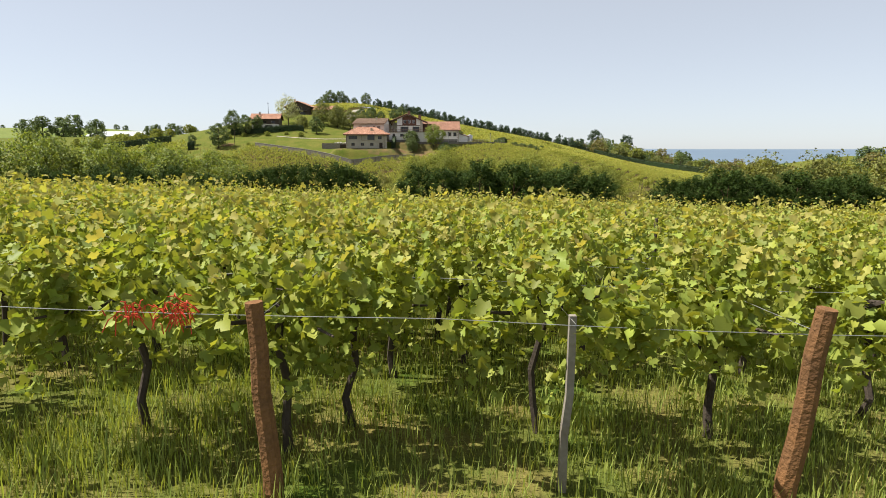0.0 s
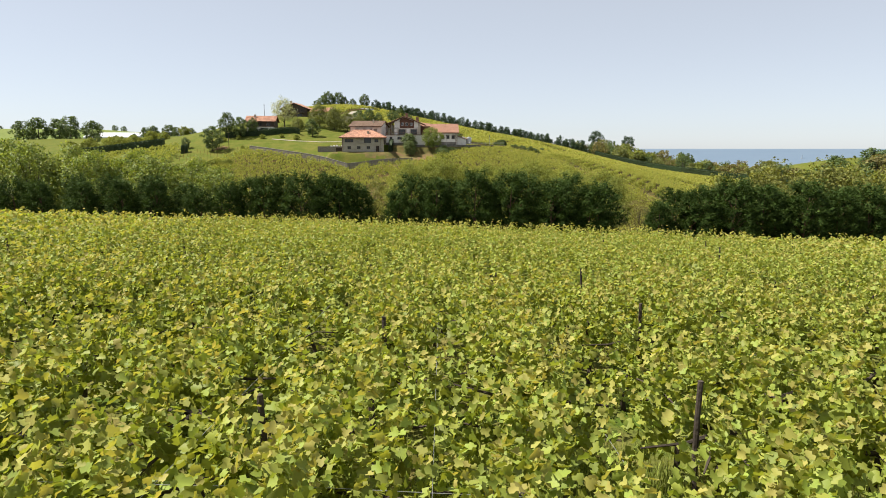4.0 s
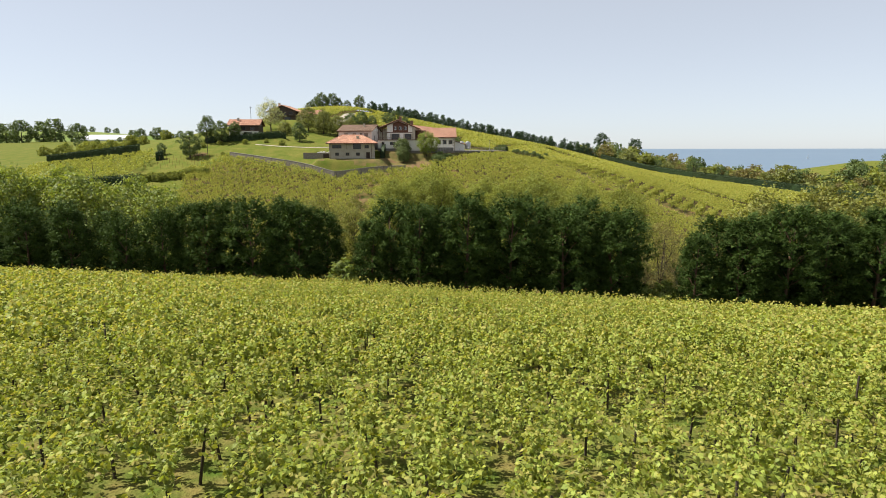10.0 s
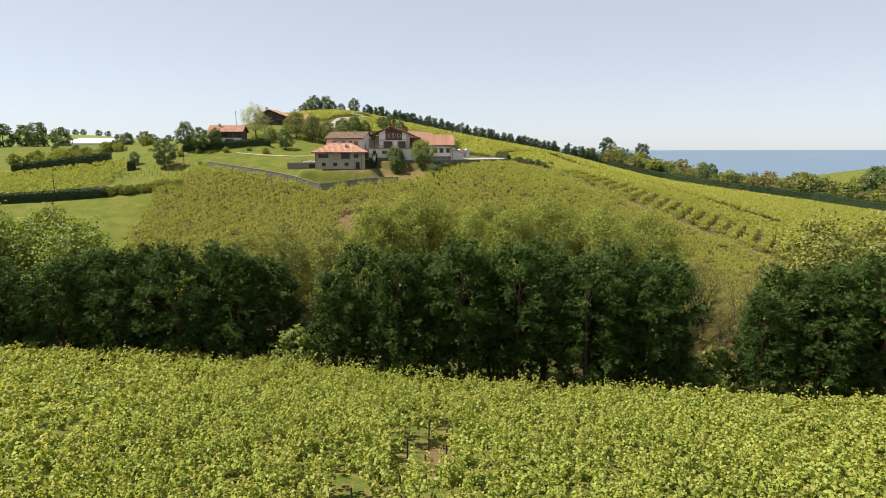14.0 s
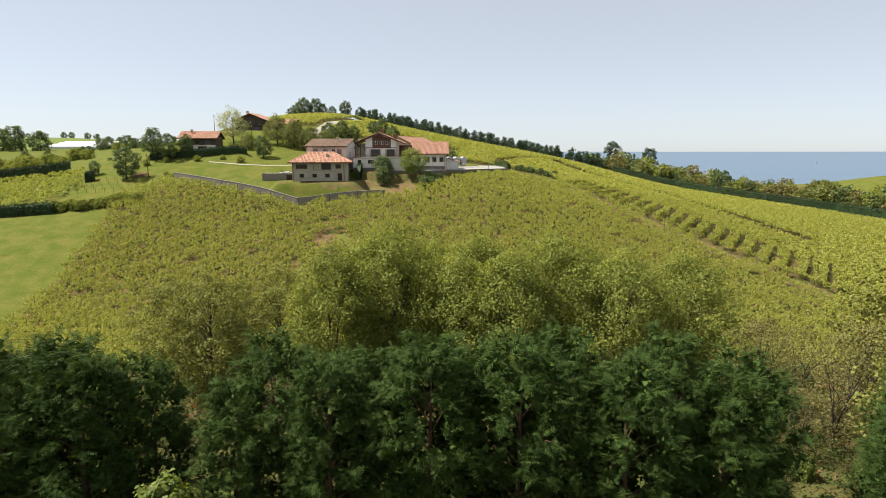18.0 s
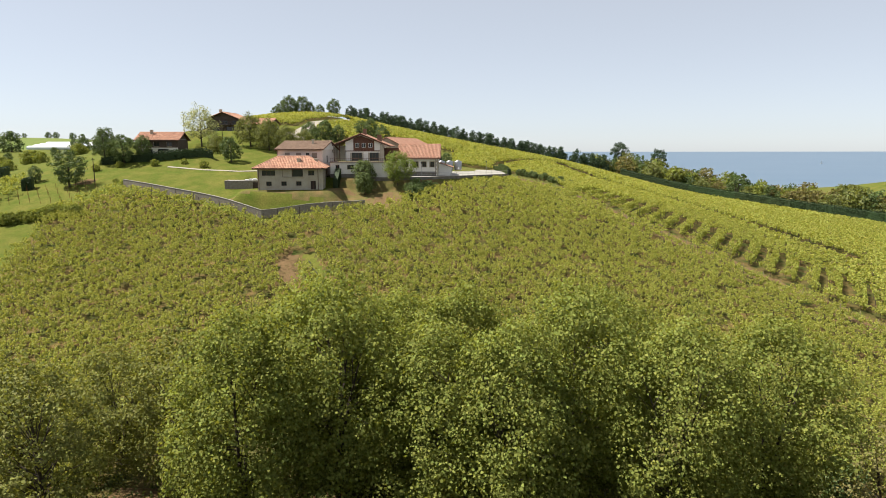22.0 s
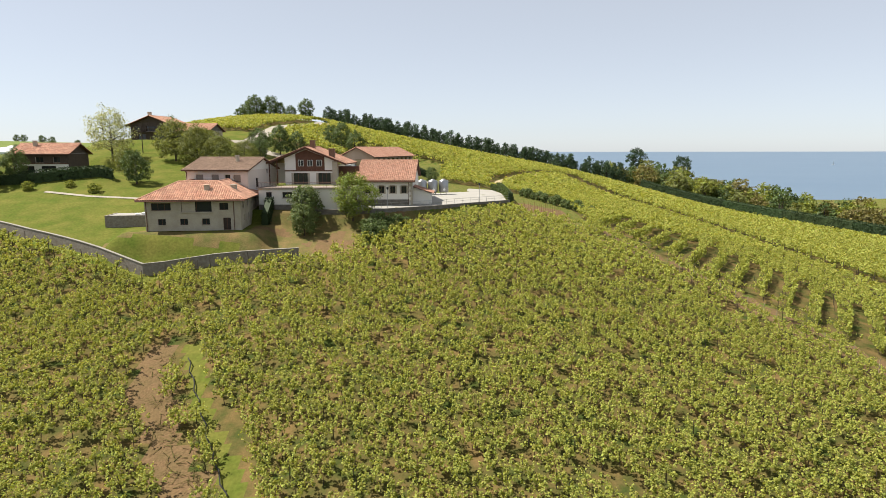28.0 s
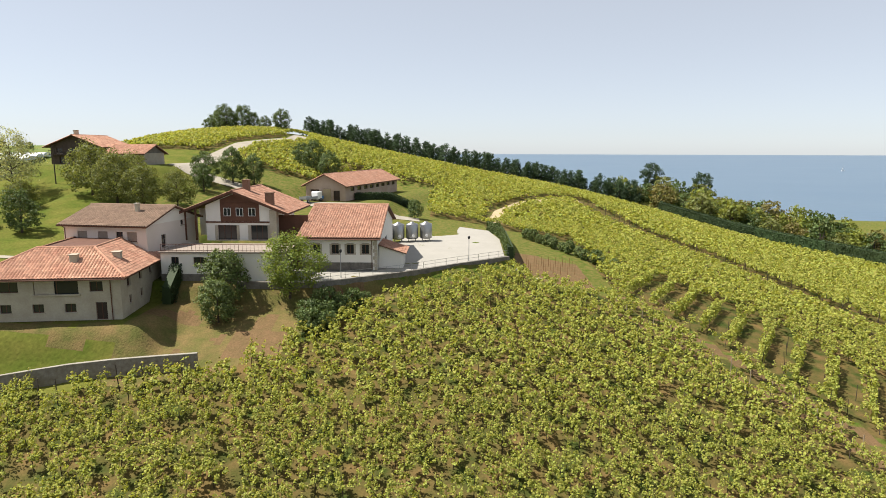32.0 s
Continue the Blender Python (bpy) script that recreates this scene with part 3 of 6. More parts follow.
for k in range(5):
    t = tree("cypress_tree", "dense dark green cypress in a windbreak row", "tree", 11.4, 3.5, CYPRESS, 220, 14, 0.68, 0.17, 0.12, "egg", 0.25, "feather", 14, 20 + k, 0.74, fill=0.5, bark=REDBARK)
    plant(t, every(cyp, k, 5), group="windbreak row of cypresses")
birch = [(-5.5, 122, 0.95), (0.5, 126, 1.06), (-2, 133, 1.0), (8.5, 124, 0.9), (13.5, 121, 0.96), (19, 127, 1.06), (25.5, 122.5, 0.98), (33.5, 125.5, 0.96), (10.5, 132, 1.02), (23, 134, 1.0), (5, 135, 0.95)]
thin = [(-17.5, 119, 0.78), (-23.5, 124, 0.72), (-12.5, 129, 0.8), (-19, 131, 0.7)]
fresh = []
for x, y, top in ((47, 106, -1.6), (53, 104, -0.2), (58, 108, 0.4), (64, 105, 0.7), (70, 108, 0.5), (77, 105, 1.2), (85, 108, 0.8), (94, 106, 0.6), (56, 122, -1.5), (66, 126, -2), (76, 122, -1.5), (86, 126, -2),
                  (-36, 105, 0.8), (-41, 108, 2.0), (-46, 104, 2.6), (-51, 108, 3.4), (-56, 104, 3.4), (-61, 108, 4.2), (-66, 104, 4.4), (-72, 107, 5.2), (-79, 104, 5.4), (-87, 107, 6.0), (-96, 104, 6.0)):
    fresh.append((x, y, (top - float(ground(x, y))) / 15.0))
for k in range(4):
    t = tree("birch_tree", "full many-stemmed tree with bright spring leaves", "tree", 17.2, 6.0, BIRCH, 300, 100, 0.22, 0.16, 0.17, "round", 0.3, "kite", 34, 40 + k, 0.86, stems=3, fill=0.16)
    plant(t, every(birch, k, 4), group="light trees in the valley")
for k in range(2):
    t = tree("alder_tree", "airy tree with sparse olive green spring leaves", "tree", 16.5, 6.2, THINLEAF, 230, 66, 0.25, 0.15, 0.12, "round", 0.3, "kite", 60, 46 + k, 0.72, stems=2, fill=0.12)
    plant(t, every(thin, k, 2), group="airy trees in the valley")
for k, leaf in enumerate((LIME, THINLEAF)):
    side = [p for p in fresh if (p[0] < 0) == (k == 0)]
    t = tree("hazel_tree", "leafy tree in fresh bright green" if k == 0 else "leafy tree in soft olive green", "tree", 15.0, 5.6, leaf, 190, 40, 0.36, 0.16, 0.08, "round", 0.3, "kite", 16, 50 + k, 0.95, stems=3, fill=0.15)
    plant(t, side, group="fresh green trees in the valley")
bare = [(37.5, 117, 0.74), (43, 113, 0.7), (48.5, 117, 0.76), (41, 123, 0.66), (47, 126, 0.6), (38, 110, 0.45), (54, 113, 0.7), (29, 101, 0.42), (27.5, 97, 0.36), (44, 108, 0.5), (-29, 99, 0.35)]
t = tree("budding_tree", "thin tree with olive brown budding twigs", "tree", 16.0, 6.0, BUDS, 120, 45, 0.22, 0.13, 0.05, "round", 0.3, "kite", 60, 55, 0.9, stems=4, fill=0.1)
plant(t, bare, group="budding trees in the valley")
t = tree("leafy_bush", "low bright green bush at the field's edge", "bush", 3.2, 1.6, LIME, 60, 45, 0.22, 0.06, 0.03, "round", 0.3, "kite", 10, 57, 1.0, stems=3, fill=0.1)
plant(t, [(-8.4, 89.4, 1.35), (28.0, 89.5, 0.8), (26.5, 91.5, 1.0), (29.5, 93, 1.2), (3, 99, 0.6), (9, 99, 0.7), (-28, 92, 0.6), (-24, 101, 0.9), (-20, 104, 0.7), (-28, 106, 1.1), (-33, 110, 1.2), (-38, 104, 1.1), (-25, 113, 0.8), (-40, 113, 1.0), (39, 101, 0.9), (43, 104, 0.8), (36, 106, 0.7), (31, 103, 0.6)], group="bushes at the field's edge")
oak = [(-79, 248.5, 0.92), (-85, 250, 0.98), (-75, 251, 0.7), (-84.2, 231.8, 1.05), (-51.5, 253.5, 0.8), (-71, 398, 1.2), (-75, 402, 1.05), (-66, 402, 1.2), (-48, 393, 1.0), (-80, 404, 0.8), (-62, 404, 0.9), (-56, 400, 0.7), (-38, 294, 0.85), (-34, 300, 0.95), (-30, 303, 0.8), (-36, 288, 0.7), (-22, 331, 1.05), (-17, 327, 1.0), (-26, 334, 0.8), (8.9, 294, 0.5), (-96.6, 237.8, 0.48)]
for k in range(3):
    t = tree("oak_tree", "round dark green broadleaf tree", "tree", 8.5, 3.4, OAK, 110, 45, 0.30, 0.2, 0.17, "round", 0.35, "kite", 12, 60 + k, 0.95)
    plant(t, every(oak, k, 3), group="garden and hill trees")
t = tree("holm_oak", "compact dark green tree on the bank", "tree", 7.0, 3.0, APPLE, 130, 50, 0.24, 0.14, 0.14, "egg", 0.35, "kite", 10, 66, 1.0)
plant(t, [(-10.8, 228.6, 0.74), (-11.3, 232.6, 0.92)], group="trees on the bank")
ash = [(-53, 276, 1.2), (-46, 272, 1.15), (-40, 270, 1.0), (-35.5, 274, 0.85), (-60, 266, 0.7), (-48, 282, 0.9)]
t = tree("walnut_tree", "spreading broadleaf tree with light green leaves", "tree", 8.0, 4.2, OLIVE, 135, 48, 0.26, 0.18, 0.2, "round", 0.35, "kite", 16, 71, 0.9, fill=0.2)
plant(t, ash, group="garden trees")
con = [(-46 + i * 0.66 + row.uniform(-0.8, 0.8), 424 + row.uniform(-5, 7), row.uniform(0.5, 0.95)) for i in range(220)]
for k in range(3):
    t = tree("conifer_tree", "dark pointed conifer behind the ridge", "tree", 10.0, 3.2, PINE, 40, 11, 1.1, 0.18, 0.04, "cone", 0.3, "frond", 5, 80 + k, 1.35)
    plant(t, every(con, k, 3), group="conifers along the ridge")
t = tree("pine_tree", "tall pine with a bare trunk and flat crown", "tree", 17, 5.0, PINE, 70, 60, 0.8, 0.3, 0.42, "flat", 0.4, "frond", 12, 90, 1.0)
plant(t, [(113, 452, 1.0), (132.5, 440, 0.92)], group="tall pines by the sea")
t = tree("lime_tree", "broad young tree with fresh yellow green leaves", "tree", 8.4, 4.3, LIME, 150, 50, 0.24, 0.16, 0.2, "round", 0.35, "kite", 18, 73, 0.9, fill=0.15)
plant(t, [(-3.2, 232.8, 0.95)])
t = tree("blossom_tree", "spring tree with sparse white blossom", "tree", 8.4, 4.3, BLOSSOM, 130, 34, 0.22, 0.16, 0.25, "round", 0.35, "kite", 40, 74, 0.9, fill=0.15)
plant(t, [(-68.5, 276, 1.4)])
t = tree("dark_shrub", "dense dark shrub on the bank below the drive", "shrub", 3.0, 1.9, OAK, 60, 40, 0.22, 0.06, 0.02, "round", 0.35, "kite", 8, 77, 1.0, stems=3, fill=0.1)
plant(t, [(0.2, 229.0, 1.0), (1.9, 229.6, 0.9), (3.4, 231.6, 0.8), (0.8, 226.8, 1.0), (2.4, 227.6, 0.8), (1.6, 231.6, 1.1), (4.6, 233.6, 0.8), (6, 234.2, 0.6), (-44, 118, 1.4), (-50, 122, 1.3), (-38, 122, 1.2), (-57, 117, 1.5), (-33, 116, 1.1), (-63, 122, 1.4), (-28, 111, 1.2), (44, 132, 1.2), (52, 134, 1.1)], group="dark shrubs")
t = tree("wild_shrub", "grey green wild shrub in a thicket", "shrub", 3.6, 2.6, BIRCH, 60, 22, 0.38, 0.06, 0.02, "round", 0.35, "kite", 8, 78, 1.0, stems=3, fill=0.1)
wild = [(-91.5 + 0.65 * i + row.uniform(-0.5, 0.5), 209.6 + 0.2 * i + row.uniform(-1.2, 1.2), row.uniform(0.4, 0.75)) for i in range(30)]
wild += [(row.uniform(-166, -122), row.uniform(262, 306), row.uniform(0.7, 1.35)) for i in range(26)]
wild += [(-79, 246, 0.45), (-70, 247, 0.5), (-56.5, 246.5, 0.55), (-63, 249.5, 0.4), (-84, 243.5, 0.5)]
wild += [(-73.5 + 2 * i, 233.5 - 0.9 * i + row.uniform(-0.4, 0.4), row.uniform(0.2, 0.4)) for i in range(4)]
wild += [(row.uniform(-52, -15), row.uniform(97.5, 120), row.uniform(0.3, 0.6)) for i in range(34)] + [(row.uniform(34, 60), row.uniform(97.5, 118), row.uniform(0.3, 0.6)) for i in range(16)]
plant(t, wild, group="wild shrubs beyond the meadow")
# low growth on the valley floor
n = 75000
ux, uy = rv0.uniform(-48, 70, n), rv0.uniform(97, 148, n)
tuft = np.array([noise.noise(Vector((a * 0.22, b * 0.22, 9))) for a, b in zip(ux, uy)])
uz = ground(ux, uy) + rv0.uniform(0, 1, n) * np.clip(0.7 + 1.9 * tuft, 0.12, 2.0)
tagged(new("undergrowth", leaves("undergrowth", np.stack([ux, uy, uz], -1), rv0.uniform(0.12, 0.30, n), (UNDER,), 0.3)), "low green scrub on the valley floor", "undergrowth", kind="stuff")
n = 5000
ux, uy = rv0.uniform(-40, 60, n), rv0.uniform(104, 135, n)
k = np.array([noise.noise(Vector((a * 0.15, b * 0.15, 4))) > 0.12 for a, b in zip(ux, uy)])
ux, uy = ux[k], uy[k]
tagged(new("bracken", leaves("bracken", np.stack([ux, uy, ground(ux, uy) + rv0.uniform(0.05, 0.7, len(ux))], -1), rv0.uniform(0.3, 0.7, len(ux)), (BRACKEN,), 0.3)), "patches of dry brown bracken", "bracken", kind="stuff")
# the country beyond
far = []
for i in range(84):
    x = 104 + 190 * row.random() ** 1.3
    far.append((x, np.interp(x, [100, 138, 190, 300], [402, 356, 288, 250]) + row.uniform(9, 75), row.uniform(0.55, 1.35)))
far += [(96 + 4.5 * i + row.uniform(-1, 1), 428 + row.uniform(-6, 6), row.uniform(0.6, 0.85)) for i in range(10)]
for i in range(150):  # the low wood that fills the slope down to the shore
    x = 108 + 190 * row.random() ** 1.2
    far.append((x, np.interp(x, [100, 138, 190, 300], [402, 356, 288, 250]) + row.uniform(7, 62), row.uniform(0.45, 0.95)))
for k, (leaf, words) in enumerate(((OLIVE, "rounded brownish green tree on the slope above the sea"), (BUDS, "rounded brown budding tree on the slope above the sea"), (OAK, "rounded dark green tree on the slope above the sea"), (BIRCH, "rounded light green tree on the slope above the sea"))):
    t = tree("coast_tree", words, "tree", 10, 5.4, leaf, 44, 22, 0.85, 0.25, 0.04, "round", 0.35, "kite", 6, 95 + k, 1.15, stems=2)
    plant(t, every(far, k, 4), group="trees above the sea")
far = [(-262, 440, 1.65), (-274, 446, 1.5), (-285, 440, 1.6), (-300, 446, 1.4), (-247, 441, 1.3), (-212, 446, 0.75), (-204, 441, 0.85), (-196, 448, 0.9), (-188, 442, 0.7), (-180, 448, 0.6), (205, 330, 1.25), (216, 337, 1.3), (192, 326, 1.0), (227, 333, 1.1), (183, 333, 0.8), (238, 340, 1.2), (245, 352, 1.4), (228, 356, 1.2), (256, 358, 1.0), (222, 346, 1.3)]
far += [(-500 + 16 * i + row.uniform(-5, 5), 705 + row.uniform(-10, 10), row.uniform(0.5, 0.75)) for i in range(18)]
far += [(row.uniform(-240, -160), row.uniform(340, 420), row.uniform(0.3, 0.5)) for i in range(6)]
t = tree("country_tree", "rounded tree in the open country", "tree", 9, 5.0, OAK, 44, 32, 0.7, 0.25, 0.06, "round", 0.35, "kite", 6, 96, 1.1)
plant(t, far, group="trees in the country")

# ---- vines ----
rv = np.random.default_rng(11)
CANOPY = 1.38


def vine_grid(x0, x1, y0, y1, dx, dy, keep=1.0, jitter=0.3):
    xs, ys = np.arange(x0, x1, dx), np.arange(y0, y1, dy)
    X, Y = np.meshgrid(xs, ys)
    X, Y = X.ravel() + rv.normal(0, jitter, X.size), Y.ravel() + rv.normal(0, jitter, X.size)
    k = rv.uniform(size=X.size) < keep
    return X[k], Y[k]


def canopy(X, Y, n, rad, rise, size, tufts=6):
    """Leaf places, sizes and facings over the plants at X, Y: each plant bears some tufts of leaves over its wires."""
    m = len(X)
    a, d = rv.uniform(0, 2 * np.pi, (m, tufts)), rad * np.sqrt(rv.uniform(0, 1, (m, tufts)))
    cx_, cy_ = X[:, None] + d * np.cos(a), Y[:, None] + d * np.sin(a)
    ch = rise * rv.uniform(0.1, 0.75, (m, tufts)) + rise * rv.uniform(-0.12, 0.18, (m, 1))
    cr = rad * rv.uniform(0.26, 0.5, (m, tufts))
    pick, r_ = rv.integers(0, tufts, (m, n)), np.arange(m)[:, None]
    q = rv.normal(size=(m, n, 3))
    q /= np.linalg.norm(q, axis=2)[..., None]
    q *= (rv.uniform(0.15, 1, (m, n)) ** 0.5)[..., None]
    low = rv.uniform(size=(m, n)) < 0.12
    w = np.where(low, rad * 1.05, cr[r_, pick])
    px = np.where(low, X[:, None], cx_[r_, pick]) + q[..., 0] * w
    py = np.where(low, Y[:, None], cy_[r_, pick]) + q[..., 1] * w
    hz = CANOPY + np.where(low, 0.08 * q[..., 2], ch[r_, pick] + q[..., 2] * np.minimum(w * 1.3, 0.5 * rise))
    N = q * 0.85 + np.array((0, 0, 0.55)) + rv.normal(0, 0.38, q.shape)
    px, py, hz = px.ravel(), py.ravel(), hz.ravel()
    return np.stack([px, py, ground(px, py) + hz], -1), size * rv.uniform(0.65, 1.35, m * n), N.reshape(-1, 3)


def shoots(X, Y, n, k, rad, rise, size, arms=5, hang=0.0, vigour=0.25):
    """Leaf places, sizes, facings and which are young tips, over the plants at X, Y: each bears n shoots along its arms, with k leaves on each; a share of them hangs."""
    m = len(X)
    ang = rv.uniform(0, 2 * np.pi, (m, 1)) + rv.integers(0, arms, (m, n)) * (2 * np.pi / arms) + rv.normal(0, 0.24, (m, n))
    d = rad * rv.uniform(0.06, 1.1, (m, n)) * rv.uniform(1 - 0.5 * vigour, 1 + 0.5 * vigour, (m, 1))
    bx, by = X[:, None] + d * np.cos(ang), Y[:, None] + d * np.sin(ang)
    up = rise * rv.uniform(0.3, 1.1, (m, n)) * rv.uniform(1 - vigour, 1 + vigour, (m, 1))
    lx, ly = (0.3 * np.cos(ang) + rv.normal(0, 0.32, (m, n))) * up, (0.3 * np.sin(ang) + rv.normal(0, 0.32, (m, n))) * up
    up = np.where(rv.uniform(size=(m, n)) < hang, -0.75 * up, up)
    f = rv.uniform(0, 1, (m, n, k))
    q = rv.normal(size=(m, n, k, 3))
    q /= np.linalg.norm(q, axis=3)[..., None]
    wide = size * (0.85 - 0.45 * f)[..., None]
    P = np.stack([bx[..., None] + lx[..., None] * f, by[..., None] + ly[..., None] * f, (ground(bx, by) + CANOPY - 0.12)[..., None] + up[..., None] * f], -1) + q * wide * np.array((1, 1, 0.6))
    N = q * 0.7 + np.array((0, 0, 0.6)) + rv.normal(0, 0.35, q.shape)
    return P.reshape(-1, 3), (size * (1.2 - 0.5 * f) * rv.uniform(0.7, 1.25, f.shape)).ravel(), N.reshape(-1, 3), ((f > 0.86) & (up > 0)[..., None]).ravel()


def joined(*sets):
    return [np.concatenate([t[i] for t in sets]) for i in range(4)]


def vine(seed):
    r = np.random.default_rng(seed)
    top = base("grape_vine", 0, 0, 0)
    bm = bmesh.new()
    w = r.normal(0, 0.05, (5, 2))
    tube(bm, [(w[i][0] * (i > 0), w[i][1] * (i > 0), -0.05 + i * 0.36) for i in range(5)], [0.055, 0.042, 0.04, 0.036, 0.045], 6)
    tips = []
    for j in range(4):
        a = j * 1.57 + r.uniform(-0.5, 0.5)
        tip = (1.0 * math.cos(a), 1.0 * math.sin(a), CANOPY + r.uniform(-0.05, 0.1))
        tips.append(tip)
        tube(bm, [(w[4][0], w[4][1], 1.38), (0.4 * math.cos(a), 0.4 * math.sin(a), CANOPY - 0.05), tip], [0.035, 0.022, 0.01], 5)
    part("trunk", bm, BARK, top)
    P, S, T = [], [], []
    tall = r.uniform(0.8, 1.25)
    for j in range(36):  # shoots along the arms, most of them rising, some hanging
        b, q = (j % 4) * 1.57 + r.normal(0, 0.33), 0.98 * r.uniform(0.08, 1.0)
        k = int(r.integers(20, 34))
        f = np.sort(r.uniform(0, 1, k))[:, None]
        rise = tall * r.choice((1.0, 0.85, 0.7, 0.6, 0.45, 0.7, -0.35, -0.6))
        stem = np.array((q * math.cos(b), q * math.sin(b), CANOPY - 0.12)) + f * np.array((*r.normal(0, 0.2, 2), rise))
        P.append(stem + r.normal(0, 0.075, (k, 3)) * (1.2 - 0.6 * f))
        S.append((1.15 - 0.55 * f[:, 0]) * r.uniform(0.7, 1.25, k))
        T.append((f[:, 0] > 0.82) & (rise > 0))
    P, S, T = np.concatenate(P), np.concatenate(S), np.concatenate(T)
    child("foliage", leaves("foliage", P, 0.128 * S, (VINE, VINE_TIP), 0.4, "vine", tips=T), top)
    return tagged(top, "grape vine with broad sunlit leaves on overhead wires", "grape vine")


NEAR_Y = 19.0
# the first row stands apart; behind it the vines follow a grid
first = [(-2.9, 5.6), (-1.4, 5.2), (-0.9, 5.8), (1.0, 5.8), (2.75, 5.8), (4.7, 6.4), (-4.7, 7.3), (-0.6, 7.4), (-0.5, 9.1), (-5.6, 5.6), (6.4, 6.2), (-7.6, 6.6), (8.4, 6.4)]
X, Y = vine_grid(-20, 22, 8.0, NEAR_Y, 2.0, 1.5, 0.96, 0.2)
k = np.abs(X - 0.5) < 4.5 + 0.82 * Y
X, Y = np.r_[[p[0] for p in first], X[k]], np.r_[[p[1] for p in first], Y[k]]
for v in range(6):
    plant(vine(100 + v), [(x, y, 1.0) for x, y in zip(X[v::6], Y[v::6])], group="near vines", sink=0.0)
# the rest of the near field
X, Y = vine_grid(-75, 85, NEAR_Y + 0.4, 90, 2.0, 1.55, 0.95, 0.22)
k = (np.abs(X - 2) < 9 + 0.86 * (Y + 1)) & (Y < 84.8 + 5 * ease(-X, -4, 16))
OX, OY = vine_grid(-80, 90, 4.0, 85, 2.0, 1.55, 0.96, 0.22)
o = (np.abs(OX - 2) >= np.where(OY < NEAR_Y, 4.5 + 0.82 * OY, 9 + 0.86 * (OY + 1))) & (np.abs(OX) > 6)
PO, SO, NO = canopy(OX[o], OY[o], 16, 0.9, 1.0, 0.62, 4)
tagged(new("outer_vines", leaves("outer_vines", PO, SO, (VINE,), 0.35, normals=NO)), "outer rows of the vineyard in full leaf", "vineyard", kind="stuff")
X, Y = X[k], Y[k]
k = near_line(X, Y, BARE_ROW) > 0.85
X, Y = X[k], Y[k]
XN, YN = X, Y
off = np.abs(X - 3.5)
a, b = (Y < 31) & (off < 11), (Y < 44) & (off < 17)
P, S, N, T = shoots(X[a], Y[a], 36, 18, 1.0, 1.0, 0.14, hang=0.22, vigour=0.4)
tagged(new("vine_rows", leaves("vine_rows", P, S, (VINE, VINE_TIP), 0.35, "spray", normals=N, tips=T)), "rows of bright green grape vines in full leaf", "vineyard", kind="stuff")
P, S, N, T = shoots(X[b & ~a], Y[b & ~a], 34, 16, 0.96, 1.0, 0.16, hang=0.22, vigour=0.5)
tagged(new("vine_rows", leaves("vine_rows", P, S, (VINE, VINE_TIP), 0.35, "spray", normals=N, tips=T)), "rows of leafy grape vines over grass", "vineyard", kind="stuff")
c = ~a & ~b & (off < 15)
d = ~a & ~b & (off >= 15) & (off < 31)
e = ~a & ~b & (off >= 31)
P, S, N, T = joined(shoots(X[c], Y[c], 30, 17, 0.95, 1.0, 0.182, hang=0.2, vigour=0.5), shoots(X[d], Y[d], 18, 12, 1.0, 0.95, 0.25, vigour=0.35), shoots(X[e], Y[e], 12, 10, 1.05, 0.9, 0.34))
tagged(new("vine_rows", leaves("vine_rows", P, S, (VINE, VINE_TIP), 0.35, normals=N, tips=T)), "continuous canopy of bright green grape vines", "vineyard", kind="stuff")
# the hill
HX, HY = [], []
for block, turn in ((0, -36), (1, 25), (2, -31)):  # the rows run slantwise up the hill, each block its own way
    U, V = vine_grid(-260, 380, -60, 560, 2.4, 1.75, 0.94, 0.2)
    c, d = math.cos(radians(turn)), math.sin(radians(turn))
    X, Y = U * c - (V - 230) * d, 230 + U * d + (V - 230) * c
    k = (X > -82) & (X < 206) & (Y > 118) & (Y < 403) & (X < 9 + 0.78 * (Y - 55))
    X, Y = X[k], Y[k]
    west = X < np.interp(Y, [150, 160, 170, 179, 189, 198, 217], [0, -1, -4.5, -10, -17, -21, -27])
    east = X > np.interp(Y, [177, 190, 205, 217.5, 225, 232, 239.5, 247.5], [86, 78, 69, 61.5, 57, 52.5, 48, 43.5])
    k = west if block == 0 else east & ~west if block == 2 else ~east & ~west
    X, Y = X[k], Y[k]
    k = zone(X, Y) == 1
    k &= in_hill_field(X, Y)
    HX.append(X[k]), HY.append(Y[k])
X, Y = np.concatenate(HX), np.concatenate(HY)
a = (Y < 215) & (X < 80)
b = ~a & (Y < 252) & (X < 90)
c = ~a & ~b & (Y < 310)
d = ~a & ~b & ~c
PA, SA, NA, TA = joined(shoots(X[a], Y[a], 20, 13, 1.2, 0.85, 0.235), shoots(X[b], Y[b], 13, 10, 1.2, 0.8, 0.325), shoots(X[c], Y[c], 9, 7, 1.2, 0.8, 0.5), shoots(X[d], Y[d], 5, 5, 1.2, 0.75, 0.78))
keep = np.ones(len(PA), bool)
for gap in GAPS:  # where the rows stand apart on the steep side
    keep &= near_line(PA[:, 0], PA[:, 1], gap) > (1.2 + 0.014 * (gap[0][1] - 210)) * (1 - 0.5 * ease(np.hypot(PA[:, 0] - gap[0][0], PA[:, 1] - gap[0][1]), 9, 16))
keep &= near_line(PA[:, 0], PA[:, 1], LANE) > 3.1
PA, SA, NA, TA = PA[keep], SA[keep], NA[keep], TA[keep]
